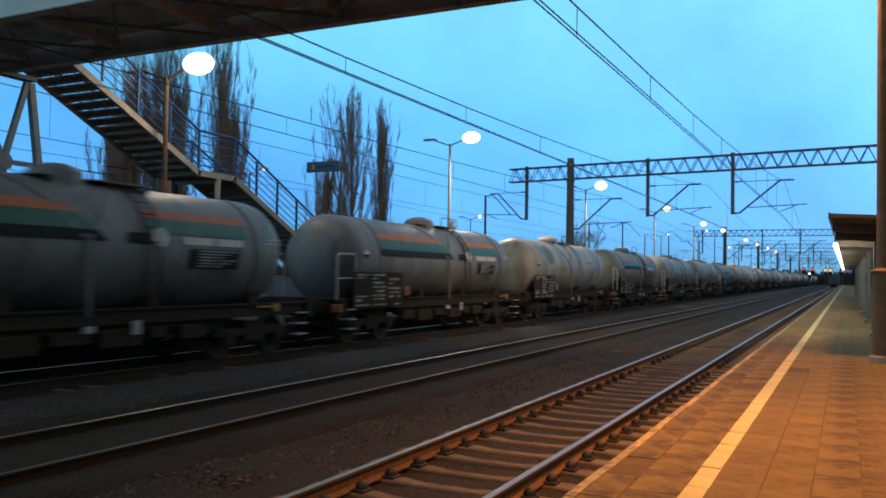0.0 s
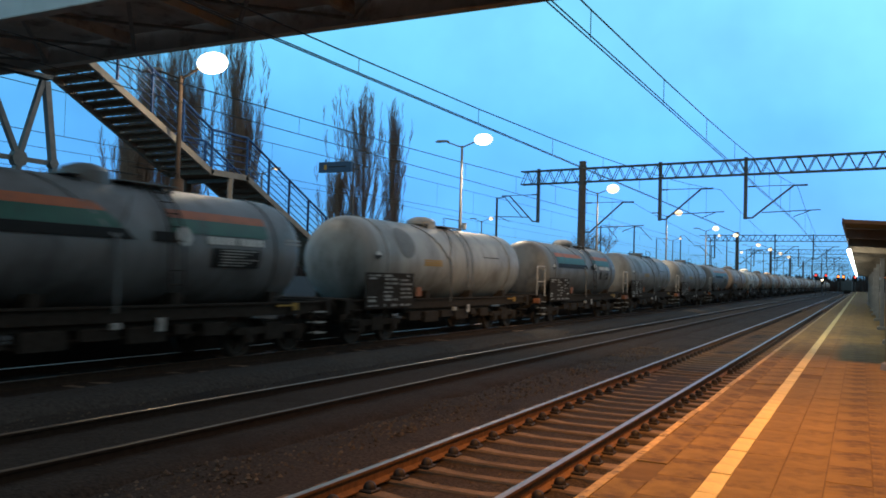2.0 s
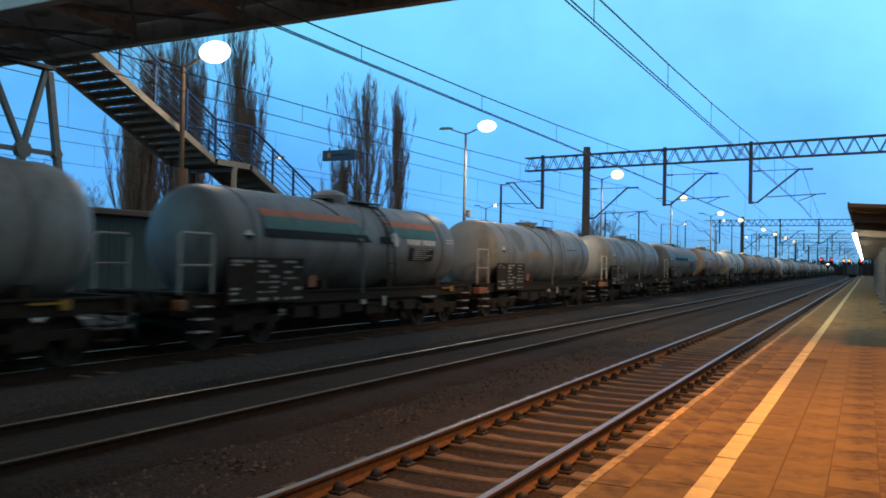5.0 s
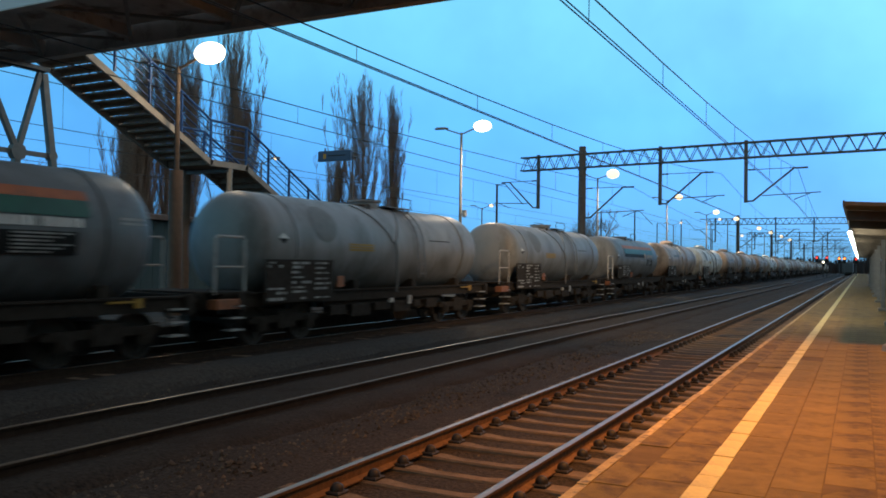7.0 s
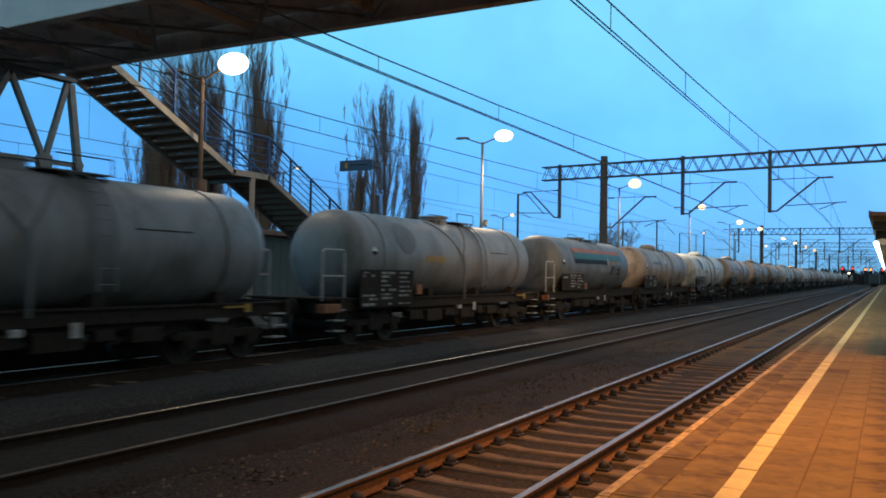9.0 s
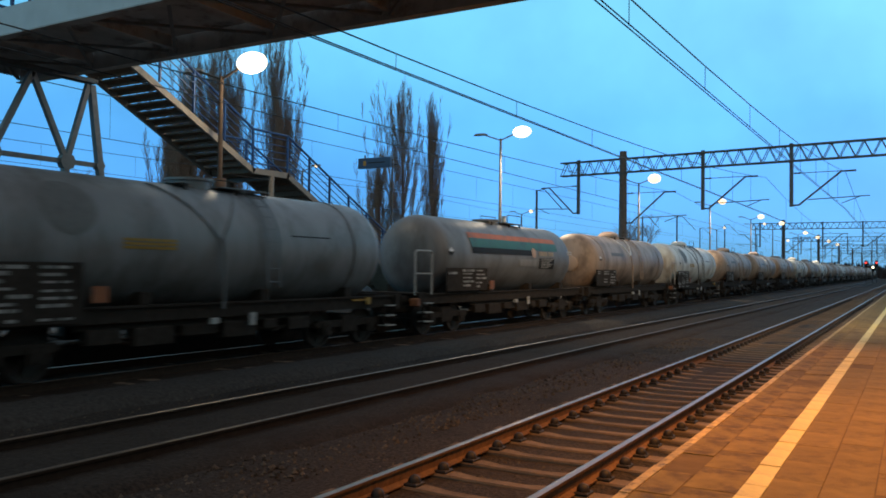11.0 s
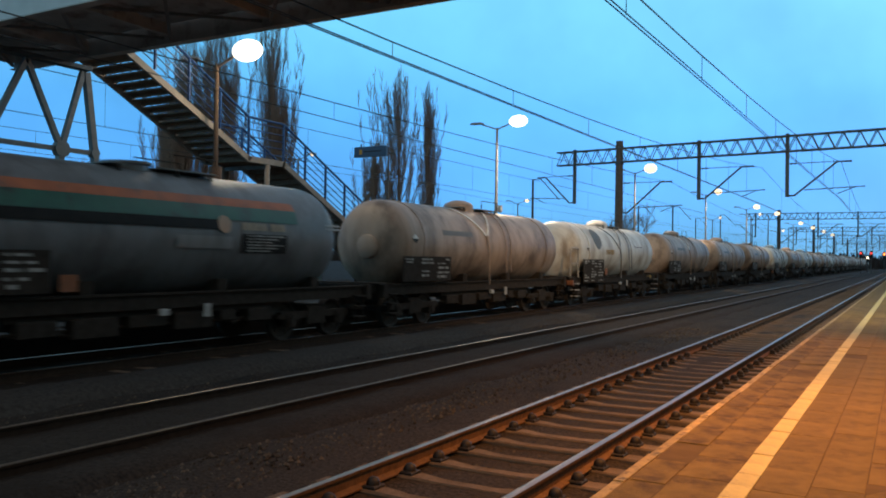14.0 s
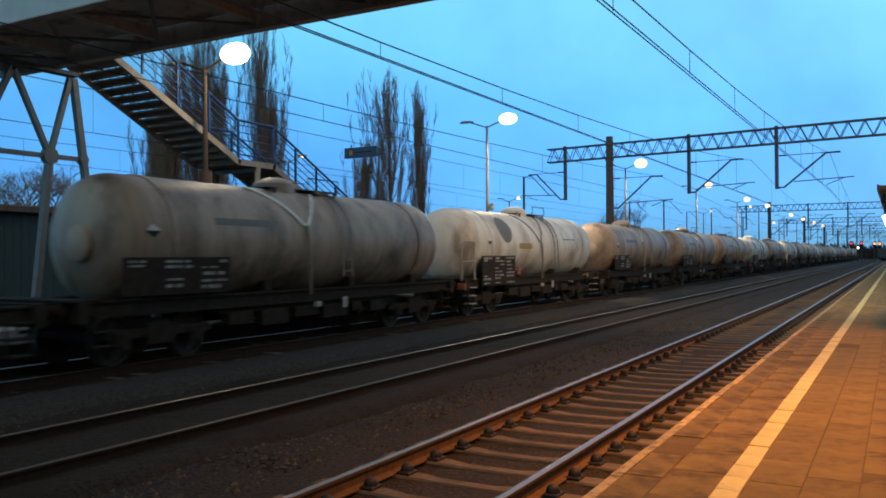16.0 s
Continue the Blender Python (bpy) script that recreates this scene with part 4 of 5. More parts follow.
# ---- buildings behind ----
def hut():
    h = thing("platform_hut", "dark green boarded hut with a white-framed window", "hut")
    x0, x1, y0, y1 = -33.5, -28.2, 16.4, 36.0
    part("body", Shape().box(x0, x1, y0, y1, -0.3, 3.65), M_HUT, h)
    n = 60
    for i in range(n):
        y = y0 + (y1 - y0) * i / n
        part("board", Shape().box(x1, x1 + 0.02 + 0.006 * (i % 2), y + 0.004, y + (y1 - y0) / n - 0.004, -0.2, 3.6), M_HUT, h)
    part("roof", Shape().block(x0 - 0.4, x1 + 0.45, y0 - 0.4, y1 + 0.4, 3.65, 3.9, 0.05), M_ROOF, h)
    for yy in (22.1,):
        w = part("window", Shape().box(x1 + 0.03, x1 + 0.035, yy, yy + 0.7, 2.15, 3.1), M_GLASS, h)
        f = Shape()
        f.box(x1 + 0.03, x1 + 0.09, yy - 0.1, yy, 2.05, 3.2).box(x1 + 0.03, x1 + 0.09, yy + 0.7, yy + 0.8, 2.05, 3.2)
        f.box(x1 + 0.03, x1 + 0.09, yy, yy + 0.7, 2.05, 2.15).box(x1 + 0.03, x1 + 0.09, yy, yy + 0.7, 3.1, 3.2)
        part("window_frame", f, M_LABEL, w, "white window frame")


hut()


# ---- trees ----
def poplar(x, y, h, seed, spread, stems=50, base=0.03):
    """A bare poplar: a trunk and many steep limbs that carry upright twigs."""
    rng = random.Random(seed)
    t = thing("poplar_tree", "tall bare poplar with steep upright branches", "tree", "bare poplars", at=pose(x, y, -0.2))
    trunk = Shape()
    pts = [(0.15 * rng.uniform(-1, 1) * i / 6, 0.15 * rng.uniform(-1, 1) * i / 6, h * 0.86 * i / 6) for i in range(7)]
    for i in range(6):
        trunk.tube(pts[i], pts[i + 1], 0.25 * (1 - i / 6.4), 0.25 * (1 - (i + 1) / 6.4), 8, False)
    part("trunk", trunk, M_BARK, t, smooth=True)
    crown = Shape()

    def spray(a, d, length, r, depth):
        p, v = Vector(a), Vector(d)
        n = (6, 3, 1)[depth]
        for i in range(n):
            q = p + v * (length / n)
            crown.tube(p, q, r * (1 - i / (n + 0.2)), max(0.006, r * (1 - (i + 1) / (n + 0.2))), 4 if depth == 0 else 3, False)
            for k in range((4, 3, 0)[depth]):
                w = rng.uniform(0, 2 * math.pi)
                tip = (0.30, 0.34, 0)[depth]
                dd = (v + Vector((math.cos(w) * tip, math.sin(w) * tip, 0.2))).normalized()
                long = rng.uniform(0.7, 1.9) if depth == 0 else length * rng.uniform(0.35, 0.6)
                spray(p.lerp(q, rng.random()), dd, long * (1 - 0.06 * i), max(r * 0.26, 0.012) if depth == 0 else 0.009, depth + 1)
            p = q
            v = (v + Vector((rng.uniform(-0.015, 0.015), rng.uniform(-0.015, 0.015), 0.30))).normalized()

    for i in range(stems):
        f = base + (0.8 - base) * ((i + rng.random()) / stems) ** 1.3
        z = h * 0.86 * f
        w = rng.uniform(0, 2 * math.pi)
        out = rng.uniform(0.12, 0.68) * spread
        d = Vector((math.cos(w) * out, math.sin(w) * out, 1)).normalized()
        spray((0, 0, z), d, (h - z) * rng.uniform(0.4, 0.92), 0.06 * (1.2 - f), 0)
    part("crown", crown, M_BARK, t)
    return t


def bare_bush(x, y, h, width, seed, name="bare_tree", label="small bare tree with fine spreading twigs"):
    rng = random.Random(seed)
    t = thing(name, label, "tree", "bare trees", at=pose(x, y, -0.2))
    part("trunk", Shape().tube((0, 0, 0), (0, 0, h * 0.4), 0.02 * h, 0.012 * h, 8), M_BARK, t, smooth=True)
    s = Shape()

    def grow(p, d, length, r, depth):
        q = p + d * length
        s.tube(p, q, r, r * 0.6, 3, False)
        if depth < 5:
            for k in range(3):
                e = (d + Vector((rng.uniform(-1, 1) * width, rng.uniform(-1, 1) * width, rng.uniform(-0.2, 0.5)))).normalized()
                grow(p.lerp(q, rng.uniform(0.5, 1)), e, length * rng.uniform(0.55, 0.8), r * 0.6, depth + 1)

    for k in range(5):
        e = Vector((rng.uniform(-1, 1) * width, rng.uniform(-1, 1) * width, 0.8)).normalized()
        grow(Vector((0, 0, h * 0.36)), e, h * 0.24, 0.008 * h, 0)
    part("crown", s, M_BARK, t)


for px, py, ph, seed, sp in ((-45, 69.2, 21.8, 1, 0.95), (-45, 75.0, 20.2, 2, 0.3), (-46.5, 67.3, 13.5, 21, 1.25), (-45, 43.2, 20.5, 3, 0.75), (-45, 45.2, 18.5, 4, 0.6), (-45, 50.3, 22.5, 5, 0.6), (-46, 52.6, 16.0, 6, 0.5),
                             (-45, 39.9, 12.5, 7, 0.65), (-45.5, 40.8, 12.5, 8, 0.7), (-45, 41.0, 17.0, 9, 0.5)):
    poplar(px + 0.004 * py, py + 0.18, ph + 0.01 * py - 0.16, seed, sp)
bare_bush(-46.0, 30.0, 10.0, 1.15, 31)
bare_bush(-48.0, 33.0, 10.0, 1.15, 32)
bare_bush(-47.0, 27.5, 9.7, 1.15, 36)
bare_bush(-45.5, 33.6, 9.0, 1.0, 37)
bare_bush(-37.0, 128.0, 11.5, 0.8, 33)
bare_bush(-40.0, 131.0, 10.5, 0.8, 34)
bare_bush(-39.5, 124.0, 9.5, 0.8, 35)


def far_woods():
    rng = random.Random(77)
    s = Shape()
    for i in range(2600):
        w = rng.uniform(-0.1, 0.75)
        d = rng.uniform(380, 520)
        x, y = -d * math.sin(w), d * math.cos(w)
        h = 5 + 4 * noise.noise(Vector((w * 14, 0, 2))) + rng.uniform(0, 2.5)
        s.tube((x, y, -1), (x + rng.uniform(-2, 2), y, h), rng.uniform(0.5, 1.3), 0.12, 4, False)
    tagged(part("far_woods", s, M_FARWOOD), "dark bare woods along the horizon", "trees", kind="stuff")


far_woods()


# ---- the tank train ----
TR, TZ, TL = 1.27, 2.34, 6.12
SIZE = 0.977


def shell_patch(s, y0, y1, a0, a1, off, n=6):
    """A curved sheet on the tank's flank, from angle a0 to a1 below the crown."""
    k = len(s.v)
    for r in (TR + off, TR + off - 0.003):
        for y in (y0, y1):
            for i in range(n + 1):
                a = radians(a0 + (a1 - a0) * i / n)
                s.v.append((r * math.sin(a), y, TZ + r * math.cos(a)))
    m = n + 1
    for i in range(n):
        s.f += [(k + i, k + i + 1, k + m + i + 1, k + m + i), (k + 2 * m + i, k + 3 * m + i, k + 3 * m + i + 1, k + 2 * m + i + 1)]
    for a, b in ((0, 2 * m), (m, 3 * m)):
        for i in range(n):
            s.f.append((k + a + i, k + a + i + 1, k + b + i + 1, k + b + i))
    return s


def slant_patch(s, y0, y1, lean, a0, a1, off, n=6):
    """As shell_patch, but the end at y1 runs out by lean towards the lower edge."""
    k = len(s.v)
    for r in (TR + off, TR + off - 0.003):
        for e in (0, 1):
            for i in range(n + 1):
                a = radians(a0 + (a1 - a0) * i / n)
                s.v.append((r * math.sin(a), y1 + lean * i / n if e else y0, TZ + r * math.cos(a)))
    m = n + 1
    for i in range(n):
        s.f += [(k + i, k + i + 1, k + m + i + 1, k + m + i), (k + 2 * m + i, k + 3 * m + i, k + 3 * m + i + 1, k + 2 * m + i + 1)]
    for a, b in ((0, 2 * m), (m, 3 * m)):
        for i in range(n):
            s.f.append((k + a + i, k + a + i + 1, k + b + i + 1, k + b + i))
    return s


def on_shell(y, a, off=0.02):
    a = radians(a)
    return ((TR + off) * math.sin(a), y, TZ + (TR + off) * math.cos(a))


def emblem(s, y, a, r, off):
    """A round sheet that follows the tank's curve."""
    n, rings = 24, 5
    for g in range(1, rings + 1):
        for i in range(n):
            w, d = 2 * math.pi * i / n, r * g / rings
            s.v.append(on_shell(y + d * math.cos(w), a + math.degrees(d * math.sin(w) / TR), off))
    s.f.append(tuple(range(n)))
    for g in range(rings - 1):
        for i in range(n):
            j = (i + 1) % n
            s.f.append((g * n + i, g * n + j, (g + 1) * n + j, (g + 1) * n + i))
    return s


def bogie_frame():
    s = Shape()
    for x in (-1.0, 1.0):
        s.box(x - 0.07, x + 0.07, -1.25, 1.25, 0.50, 0.66)
        s.box(x - 0.09, x + 0.09, -0.32, 0.32, 0.36, 0.74)
        for y in (-0.9, 0.9):
            s.box(x - 0.1, x + 0.1, y - 0.17, y + 0.17, 0.32, 0.62)
            s.lathe([(x - 0.13, 0.11), (x + 0.13, 0.11)], 10, "x", (0, y, 0.46))
        for y in (-0.18, 0, 0.18):
            s.tube((x, y, 0.38), (x, y, 0.72), 0.07, n=8)
    s.box(-1.0, 1.0, -0.28, 0.28, 0.60, 0.80)
    for y in (-1.28, 1.28):
        s.box(-1.05, 1.05, y - 0.05, y + 0.05, 0.52, 0.62)
    return s


def wheelset_shape():
    s = Shape()
    s.tube((-1.02, 0, 0), (1.02, 0, 0), 0.075, n=10)
    for x in (-0.75, 0.75):
        o = 1 if x > 0 else -1
        s.lathe([(x - o * 0.07, 0.49), (x - o * 0.04, 0.49), (x - o * 0.03, 0.465), (x + o * 0.065, 0.46), (x + o * 0.065, 0.40), (x + o * 0.02, 0.38), (x + o * 0.02, 0.15), (x + o * 0.09, 0.13), (x + o * 0.09, 0.05)], 26, "x")
        for i in range(5):
            w = 2 * math.pi * i / 5
            s.lathe([(x + o * 0.015, 0.06), (x + o * 0.035, 0.06)], 8, "x", (0, 0.27 * math.cos(w), 0.27 * math.sin(w)))
    return s


SHARED = {}


def shared(name, shape, mat, smooth=False):
    if name not in SHARED:
        SHARED[name] = shape().mesh(name, mat, smooth)
    return SHARED[name]


def tank_wagon(label, paint, kind, dome, end_rail, place, smooth_shell=False, front=0.0, rear=0.0, shift=0.0, nose=0.0, mid=0.0, sign=None):
    """A four-axle tank wagon standing on its rails; its front looks down -y."""
    w = thing("tank_wagon", label, "tank wagon", "tank train", at=place)
    w.scale = (SIZE, SIZE, SIZE)
    prof = [(-TL, 0.02), (-TL + 0.02, 0.35), (-TL + 0.08, 0.7), (-TL + 0.18, 0.97), (-TL + 0.32, 1.15), (-TL + 0.5, 1.24), (-TL + 0.68, TR)]
    # a shorter shell draws its ends in by front and rear
    prof = [(a + front, r) for a, r in prof] + [(-3.5, TR), (0, TR), (3.5, TR)] + [(-a - rear, r) for a, r in reversed(prof)]
    tank = part("tank", Shape().lathe(prof, 56, "y", (0, 0, TZ)), paint, w, smooth=True)
    for y in () if smooth_shell else (-4.5 + 0.1 * front, 4.6 - 0.4 * rear):
        part("band", Shape().lathe([(y - 0.07, TR - 0.01), (y - 0.07, TR + 0.022), (y + 0.07, TR + 0.022), (y + 0.07, TR - 0.01)], 56, "y", (0, 0, TZ)), paint, tank, smooth=True)
    # manhole dome and walkway
    top = 3.74 if smooth_shell else 3.80
    if dome == "round":
        part("manhole_dome", Shape().lathe([(3.5, 0.52), (3.74, 0.5), (3.82, 0.42), (3.90, 0.2), (3.91, 0.03)], 24, "z", (0, mid, 0)), paint, w, smooth=True)
    else:
        part("manhole_dome", Shape().lathe([(3.5, 0.44), (top - 0.09, 0.44), (top - 0.07, 0.5), (top - 0.02, 0.5), (top, 0.12)], 20, "z", (0, mid, 0)), paint, w, smooth=True)
    part("walkway", Shape().box(-0.55, 0.55, mid + 0.42, mid + 1.9, 3.615, 3.64), M_TRUSS, w)
    part("walkway", Shape().box(-0.55, 0.55, mid - 0.8, mid - 0.42, 3.615, 3.64), M_TRUSS, w)
    for x in (-0.54, 0.54):
        part("walkway_rail", Shape().path([(x, mid + 1.88, 3.63), (x, mid + 1.87, 3.92), (x, mid + 0.66, 3.92), (x, mid + 0.65, 3.63)], 0.016, 5), M_UNDER, w)
        for y in (mid - 0.6, mid + 0.8, mid + 1.7):
            part("walkway_bracket", Shape().box(x - 0.02, x + 0.02, y - 0.03, y + 0.03, 3.46, 3.615), M_UNDER, w)
    # straps that run down from the dome to the discharge pipe
    for y0, y1 in () if smooth_shell else ((mid - 1.5, mid - 0.35), (mid + 0.75, mid - 0.25)):
        st = Shape()
        for i in range(7):
            y, a = y0 + (y1 - y0) * i / 6, 22 + (52 if kind == "cream" else 61) * i / 6
            b = 0.07 if kind == "cream" else 0.035
            st.v += [on_shell(y - b, a, -0.01), on_shell(y + b, a, -0.01), on_shell(y + b, a, 0.03), on_shell(y - b, a, 0.03)]
        for i in range(6):
            for j in range(4):
                st.f.append((4 * i + j, 4 * i + (j + 1) % 4, 4 * i + 4 + (j + 1) % 4, 4 * i + 4 + j))
        part("strap", st, M_TANKDARK if kind != "cream" else M_TANKWHITE, w)
    if not smooth_shell:
        part("discharge_pipe", Shape().path([on_shell(mid - 0.3, 74 if kind == "cream" else 83, 0.05), (1.36, mid - 0.3, 2.2), (1.36, mid - 0.3, 1.1)], 0.035, 8), paint if kind == "cream" else M_TANKDARK, w)
    if not smooth_shell:
        lmat = M_UNDER if kind == "stripe" else M_TANKDARK if kind != "cream" else paint
        arc = (22, 34, 46, 58, 70, 82)
        ladder = part("ladder", Shape().path([on_shell(mid + 0.95, a, 0.09) for a in arc] + [(1.4, mid + 0.95, 1.5)], 0.02, 5), lmat, w)
        part("stile", Shape().path([on_shell(mid + 1.33, a, 0.09) for a in arc] + [(1.4, mid + 1.33, 1.5)], 0.02, 5), lmat, ladder)
        for a in (24, 36, 48, 60, 72, 84):
            part("rung", Shape().tube(on_shell(mid + 0.95, a, 0.09), on_shell(mid + 1.33, a, 0.09), 0.012, n=5), lmat, ladder)
        for z in (1.62, 1.9):
            part("rung", Shape().tube((1.4, mid + 0.95, z), (1.4, mid + 1.33, z), 0.012, n=5), lmat, ladder)
    # frame
    fr = Shape()
    for x in (-1.12, 1.12):
        fr.box(x - 0.05, x + 0.05, -6.5 - nose, 6.5, 0.92, 1.20)
        fr.box(x - 0.11, x + 0.11, -6.5 - nose, 6.5, 1.18, 1.22)
    for y in (-6.5, 6.5):
        fr.box(-1.3, 1.3, y - 0.1, y + 0.1, 0.86, 1.24)
    for y in (-4.6, -1.6, 1.6, 4.6):
        fr.box(-1.05, 1.05, y - 0.12, y + 0.12, 0.95, 1.45)
    fr.box(-0.3, 0.3, -6.45, 6.45, 0.95, 1.1)
    part("underframe", fr, M_UNDER, w)
    for x in (-1.0, 1.0):
        gear = Shape().box(x - 0.04, x + 0.04, -3.1, 3.1, 0.80, 0.93)
        for y0, y1, z0 in ((-2.9, -2.2, 0.56), (-1.9, -1.0, 0.48), (-0.75, 0.1, 0.60), (0.3, 1.25, 0.50), (1.5, 1.9, 0.62), (2.3, 3.0, 0.55)):
            gear.block(x - 0.13, x + 0.13, y0, y1, z0, 0.82, 0.03)
        gear.tube((x, -3.1, 0.86), (x, -1.9, 0.52), 0.03, n=6).tube((x, 3.1, 0.86), (x, 1.9, 0.52), 0.03, n=6)
        part("brake_gear", gear, M_UNDER, w, "grimy boxes and levers under the frame")
    part("brake_cylinder", Shape().tube((0.55, -1.4, 0.72), (0.55, -0.6, 0.72), 0.18, n=12), M_UNDER, w)
    part("air_tank", Shape().tube((-0.4, 0.4, 0.75), (-0.4, 1.5, 0.75), 0.2, n=12), M_UNDER, w)
    part("brake_rod", Shape().tube((1.0, -3.2, 0.62), (1.0, 3.2, 0.62), 0.025, n=6), M_UNDER, w)
    part("brake_rod", Shape().tube((0.2, -3.5, 0.5), (0.2, 3.5, 0.5), 0.03, n=6), M_UNDER, w)
    for y in (-6.6, 6.6):
        o = 1 if y > 0 else -1
        for x in (-0.875, 0.875):
            part("buffer", Shape().lathe([(y, 0.13), (y + o * 0.28, 0.11), (y + o * 0.29, 0.08), (y + o * 0.46, 0.08), (y + o * 0.47, 0.2), (y + o * 0.51, 0.21)], 14, "y", (x, 0, 1.06)), M_UNDER, w, smooth=True)
        part("coupling", Shape().tube((0, y, 1.03), (0, y + o * 0.5, 0.92), 0.05, n=6), M_UNDER, w)
        part("air_hose", Shape().path([(0.3, y, 0.95), (0.32, y + o * 0.2, 0.75), (0.3, y + o * 0.42, 0.7)], 0.025, 6), M_UNDER, w)
    bf = shared("bogie", bogie_frame, M_UNDER)
    wm = shared("wheelset", wheelset_shape, M_WHEEL, True)
    for by in (-4.65, 4.65):
        part("bogie", bf, None, w, at=pose(0, by, 0))
    for by in (-4.65, 4.65):
        for ay in (-0.9, 0.9):
            part("wheelset", wm, None, w, at=pose(0, by + ay, 0.46))
    # steps with white tips at both ends, handles
    for y in (-6.1 - nose, 6.15):
        for z in (0.42, 0.68, 0.94):
            part("step", Shape().box(1.05, 1.34, y - 0.2, y + 0.2, z, z + 0.03), M_WHITE if end_rail and not (smooth_shell and y > 0) else M_UNDER, w, "white-edged step" if end_rail and not (smooth_shell and y > 0) else "")
        for dy in (-0.21, 0.18):
            part("step_hanger", Shape().box(1.2, 1.24, y + dy, y + dy + 0.03, 0.42, 1.0), M_UNDER, w)
    if end_rail:
        for x in (1.22, -1.22):
            y0, y1 = -6.72 - nose, -5.8 - nose
            er = Shape().path([(x, y0, 1.2), (x, y0, 2.38), (x, y0 + 0.07, 2.45), (x, y1 - 0.07, 2.45), (x, y1, 2.38), (x, y1, 1.2)], 0.034, 6)
            er.tube((x, y0, 1.8), (x, y1, 1.8), 0.024, n=6)
            part("end_railing", er, M_RAILPALE, w, "pale bent tube railing")
        part("end_plate", Shape().block(1.08, 1.34, -6.76 - nose, -6.62, 0.9, 1.11, 0.02), M_HAZARD, w, "dull orange plate on the headstock")
    part("end_platform", Shape().box(-1.25, 1.25, -6.75 - nose, -6.1, 1.22, 1.26), M_UNDER, w)
    if kind != "cream" and not smooth_shell:
        part("tail_plate", Shape().box(1.24, 1.27, 5.1, 5.28, 1.02, 1.2), M_YELLOW, w, "yellow brake handle plate")
        part("yellow_bar", Shape().box(1.25, 1.27, 4.5, 5.1, 1.12, 1.16), M_YELLOW, w)
    part("release_plate", Shape().box(1.24, 1.27, 0.9, 1.08, 0.72, 0.98), M_WHITE, w)
    part("clip_lamp", Shape().block(1.22, 1.3, -0.2, 0.0, 0.8, 0.92, 0.02), M_WHITE, w)
    # data board with unreadable lines
    low = 1.28 if kind == "cream" or smooth_shell else 0.98
    board = part("data_board", Shape().box(1.33, 1.36, shift - 5.5, shift - 2.85, low, 1.98), M_UNDER, w, "black data board with rows of small lettering")
    br = Shape()
    rng = random.Random(len(bpy.data.objects))
    for c0, c1, rows in ((-5.42, -4.72, (1.9, 1.82, 1.30, 1.20, 1.06)), (-4.55, -3.8, (1.9, 1.80, 1.68, 1.56, 1.44, 1.32, 1.22, 1.06)), (-3.65, -2.95, (1.9, 1.78, 1.66, 1.52, 1.40, 1.28, 1.06))):
        for z in [v for v in rows if v > low + 0.06]:
            y = shift + c0 + rng.uniform(0, 0.06)
            stop = shift + c1 - rng.choice((0.1, 0.1, 0.25, 0.42))
            tall = rng.uniform(0.018, 0.036)
            while y < stop:
                e = min(shift + c1, y + rng.uniform(0.06, 0.42))
                if rng.random() < 0.9:
                    br.box(1.361, 1.366, y, e, z - tall, z + tall)
                y = e + rng.uniform(0.03, 0.09)
    tagged(part("lettering", br, M_LETTER, board), kind="stuff")
    if kind != "cream":
        part("hazard_plate", Shape().box(1.34, 1.365, shift - 2.68, shift - 2.36, 1.30, 1.58), M_HAZARD, w, "orange hazard plate")
    # diamond label
    dy = -4.75 + (shift if sign is None else sign)
    dm = Shape()
    dm.v += [on_shell(dy, 78, 0.012), on_shell(dy + 0.18, 84, 0.012), on_shell(dy - 0.18, 84, 0.012)]
    dm.f.append((0, 1, 2))
    diamond = part("hazard_diamond", dm, M_LABEL, tank, "small hazard diamond, white above and black below")
    lower = Shape()
    lower.v += [on_shell(dy + 0.18, 84, 0.012), on_shell(dy, 90, 0.012), on_shell(dy - 0.18, 84, 0.012)]
    lower.f.append((0, 1, 2))
    part("black_half", lower, M_BLACK, diamond)
    if kind == "stripe":
        spans = ((-3.4, 3.7),) if smooth_shell else ((-4.2 + 0.6 * shift, -0.55), (1.2, 4.1))
        for i, (y0, y1) in enumerate(spans):
            lean = 0 if smooth_shell or i else 1.0
            part("orange_stripe", slant_patch(Shape(), y0, y1, 0.22 * lean, 53, 62, 0.026), M_ORANGE, tank, "faded orange stripe", smooth=True)
            part("green_stripe", slant_patch(Shape(), y0, y1 + 0.22 * lean, 0.36 * lean, 62.2, 76, 0.026), M_GREENBAND, tank, "dark green stripe", smooth=True)
            part("black_stripe", slant_patch(Shape(), y0 - (0.5 if i else 0), y1 + 0.58 * lean if lean else y1 - 2.4, 0.22 * lean, 76.2, 85, 0.026), M_BLACK, tank, "black lower stripe", smooth=True)
        # an unreadable name in white blocks, with a white emblem before it on the banded wagons
        rng = random.Random(12)
        for b0, b1 in ((1.9, 2.65), (2.78, 3.3)) if smooth_shell else ((2.15, 3.0), (3.12, 3.9)):
            letters = Shape()
            y = b0
            while y < b1 - 0.05:
                e = min(b1, y + rng.uniform(0.09, 0.17))
                shell_patch(letters, y, e, 77.5, 84.5, 0.034, 2)
                y = e + 0.03
            tagged(part("name_bar", letters, M_CREAMLETTER if smooth_shell else M_LABEL, tank, "row of pale lettering blocks"), kind="stuff")
        if not smooth_shell:
            part("white_emblem", emblem(Shape(), 1.5, 79, 0.2, 0.034), M_LABEL, tank, "small white round emblem")
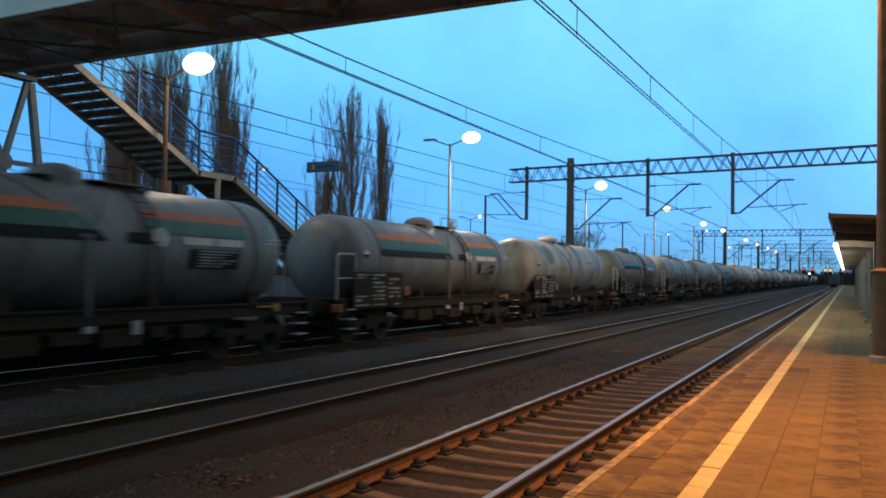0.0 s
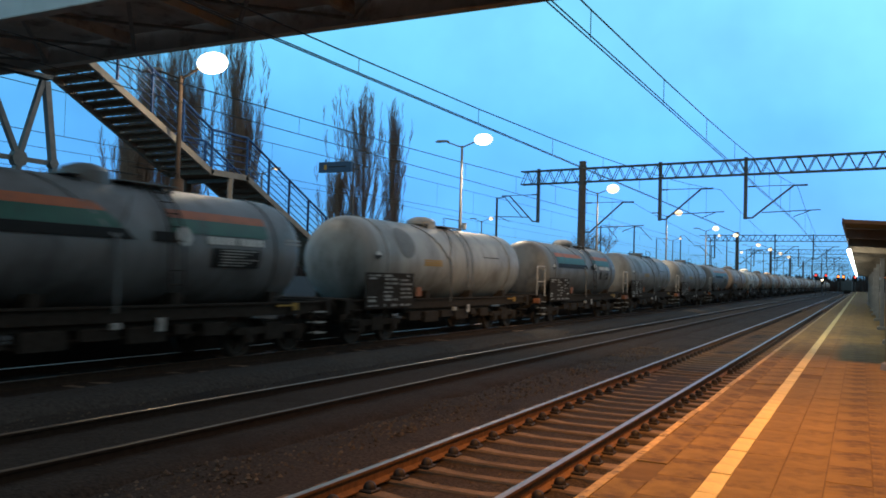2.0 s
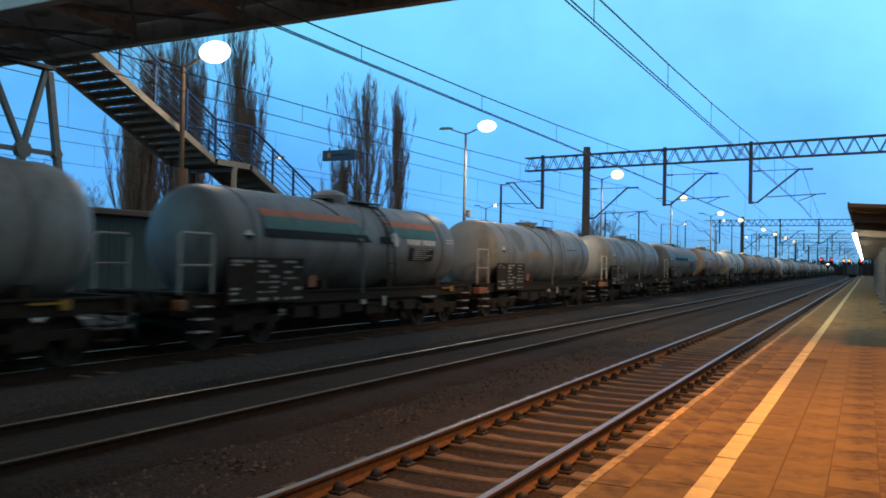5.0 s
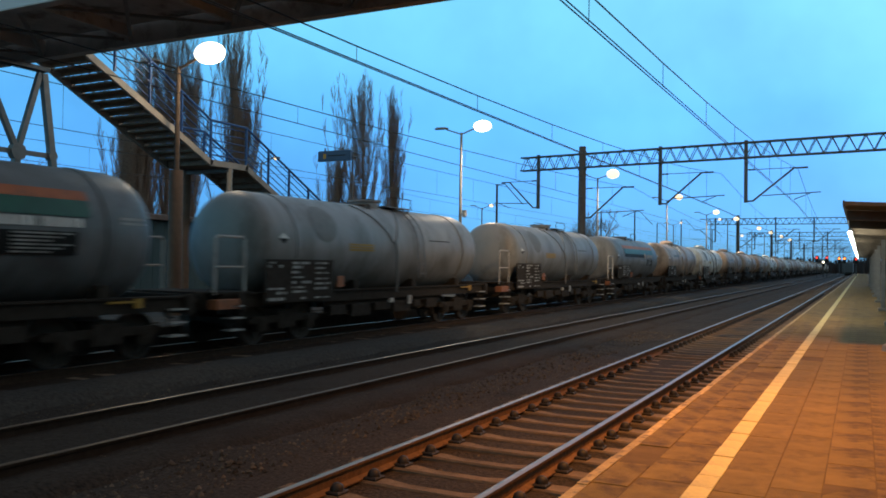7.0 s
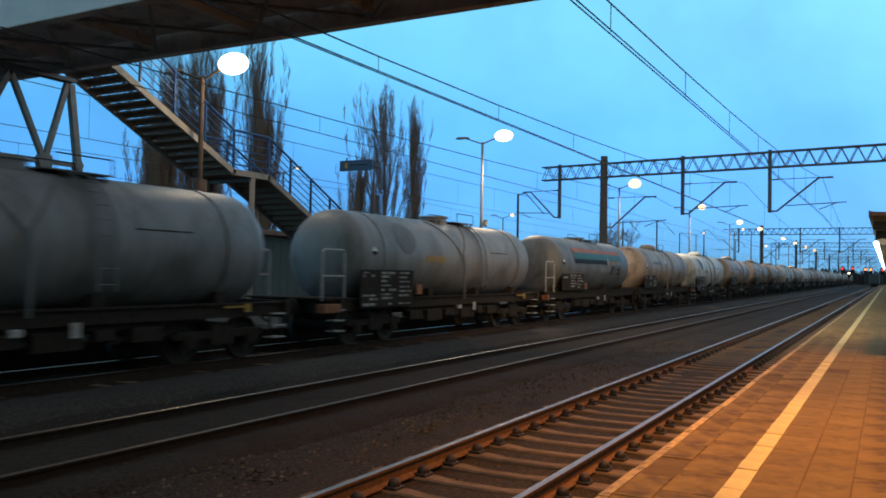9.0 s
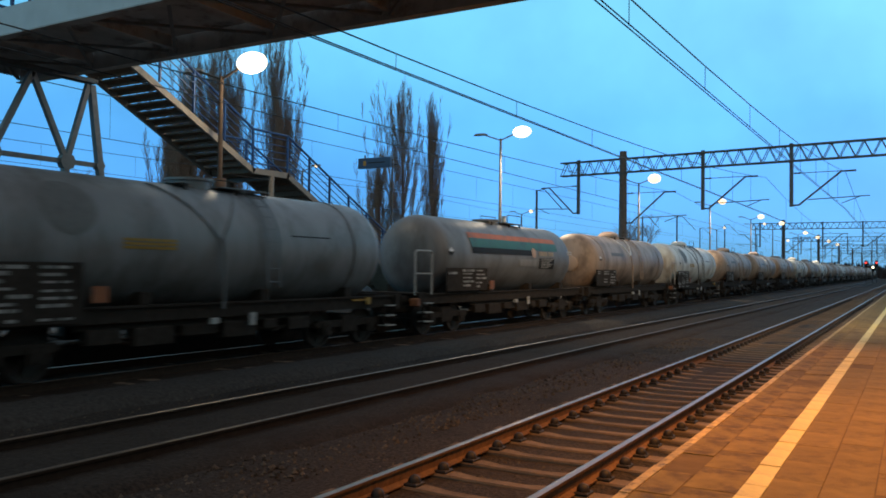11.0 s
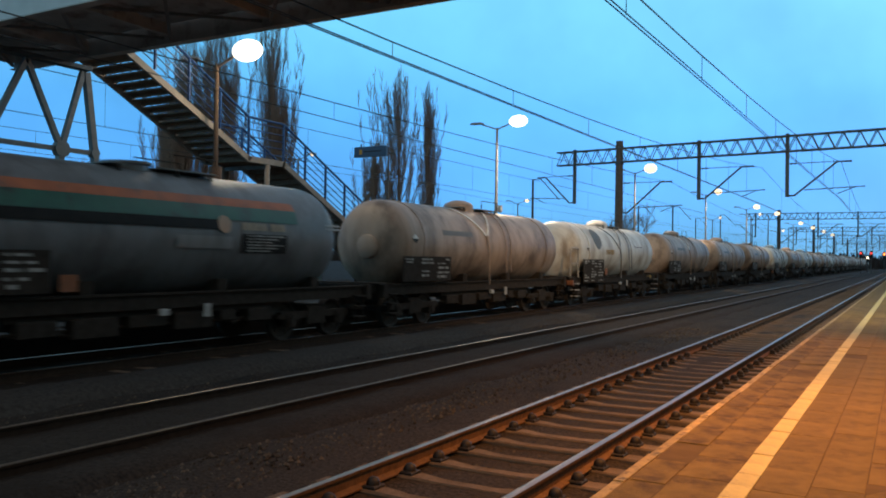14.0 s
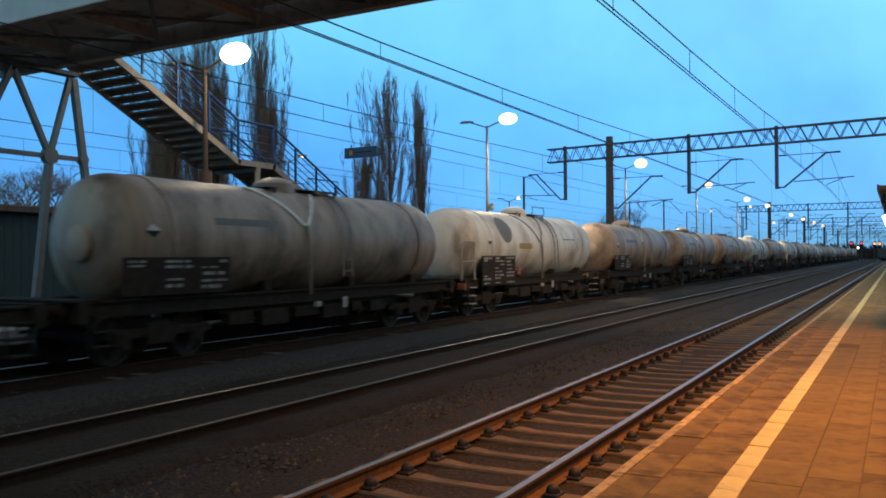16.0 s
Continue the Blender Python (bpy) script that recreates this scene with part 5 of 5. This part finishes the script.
        if smooth_shell:
            part("grey_plate", shell_patch(Shape(), 0.15, 1.6, 91, 102, 0.034), M_TANKMID, tank, "pale grey plate")
            part("round_mark", emblem(Shape(), 1.4, 80, 0.18, 0.03), M_MARK, tank, "small peach round mark")
        lb = part("black_panel", shell_patch(Shape(), 1.9 if smooth_shell else 2.3, 3.3 if smooth_shell else 3.8, 88, 106, 0.026), M_BLACK, tank, "black panel with lettering")
        ln = Shape()
        for i in range(6):
            shell_patch(ln, 2.05 if smooth_shell else 2.55, (3.2 if smooth_shell else 3.7) - 0.2 * (i % 3), 89 + 2.8 * i, 90.3 + 2.8 * i, 0.03, 2)
        tagged(part("lettering", ln, M_LETTER, lb), kind="stuff")
        nl = Shape()
        for i in range(2):
            shell_patch(nl, 4.75, 5.3, 74 + 4 * i, 76 + 4 * i, 0.006, 2)
        part("small_lettering", nl, M_WHITE, tank)
    if kind in ("plain", "round"):
        part("round_emblem", emblem(Shape(), -3.3, 62, 0.53, 0.012), M_PATCH, tank, "faded dark round emblem")
        yb = Shape()
        for i in range(3):
            shell_patch(yb, -2.3, -1.1, 86 + 3.2 * i, 88.2 + 3.2 * i, 0.012, 2)
        tagged(part("yellow_lettering", yb, M_YELLOW, tank, "yellow lettering rows"), kind="stuff")
        part("grey_lettering", shell_patch(Shape(), 2.2, 3.6, 76, 77.4, 0.008, 2), M_BLACK, tank)
    if kind == "cream":
        part("faint_lettering", shell_patch(Shape(), -3.4, -1.5, 70, 77, 0.008, 3), M_PATCH, tank, "faded lettering block")
        part("manhole_plate", Shape().lathe([(-TL + front - 0.07, 0.3), (-TL + front - 0.04, 0.34), (-TL + front + 0.06, 0.34)], 20, "y", (0.12, 0, TZ - 0.1)), paint, w, smooth=True)
    return w


STRIPE = "dark grey tank wagon with faded orange and green stripe"
TYPES = {
    "u": lambda p: tank_wagon(STRIPE, M_TANKDARK, "stripe", "round", True, p, False, 0.0, 0.4, -0.6, mid=0.1),
    "s": lambda p: tank_wagon(STRIPE, M_TANKDARK, "stripe", "round", True, p, False, 0.4, 0.25),
    "t": lambda p: tank_wagon("smooth dark grey tank wagon with one long orange and green stripe", M_TANKDARK, "stripe", "flat", True, p, True, 0.75, 0.6, 0.35, sign=0.0),
    "g": lambda p: tank_wagon("light grey tank wagon with a faded round emblem", M_TANKGREY, "plain", "round", False, p, False, 0.6, 0.0, -0.25, mid=-0.3),
    "m": lambda p: tank_wagon("mid grey tank wagon with a dark round emblem and yellow lettering", M_TANKMID, "round", "flat", True, p, False, 0.2, 0.0, -0.3, 0.55, mid=0.35),
    "c": lambda p: tank_wagon("cream tank wagon stained with brown rust", M_TANKCREAM, "cream", "round", False, p, False, 0.4, 0.0, -0.25, mid=-0.2),
    "w": lambda p: tank_wagon("dirty white tank wagon with grey streaks", M_TANKWHITE, "plain", "round", True, p),
    "r": lambda p: tank_wagon("rust-brown stained tank wagon", M_TANKRUST, "cream", "flat", False, p),
}
ORDER = "uugsmmtcwccrwcwrcwcrwccwrcwcw"
# the middle of each wagon, metres along the track at the start
CENTRES = [10.07, 24.23, 37.81, 51.98, 66.15, 80.91, 94.79, 108.27, 121.95, 136.31]
while len(CENTRES) < len(ORDER):
    CENTRES.append(CENTRES[-1] + 14.07)
WAGONS, MASTER = [], {}
for i, kind in enumerate(ORDER):
    at = pose(T3, CENTRES[i], 0)
    if kind in MASTER:
        WAGONS.append(copy_thing(MASTER[kind], at))
    else:
        MASTER[kind] = TYPES[kind](at)
        WAGONS.append(MASTER[kind])


def run(t):
    """How far the train has rolled after t seconds."""
    return 7.0186 * t - 0.044354 * t ** 2 - 0.0019273 * t ** 3


def motions():
    for i, w in enumerate(WAGONS):
        y = CENTRES[i]
        walk(w, [(t, pose(T3, y - run(t), 0)) for t in (0, 1, 2, 3, 4, 5, 6, 7, 8, 9, 10, 11, 12, 13, 14, 15, 16)])
        if i < 14:
            for o in w.children:
                if o.name.startswith("wheelset"):
                    p = o.matrix_basis.translation.copy()
                    walk(o, [(k * 0.08, pose(*p, math.degrees(run(k * 0.08) / (0.46 * SIZE)))) for k in range(201)])


motions()
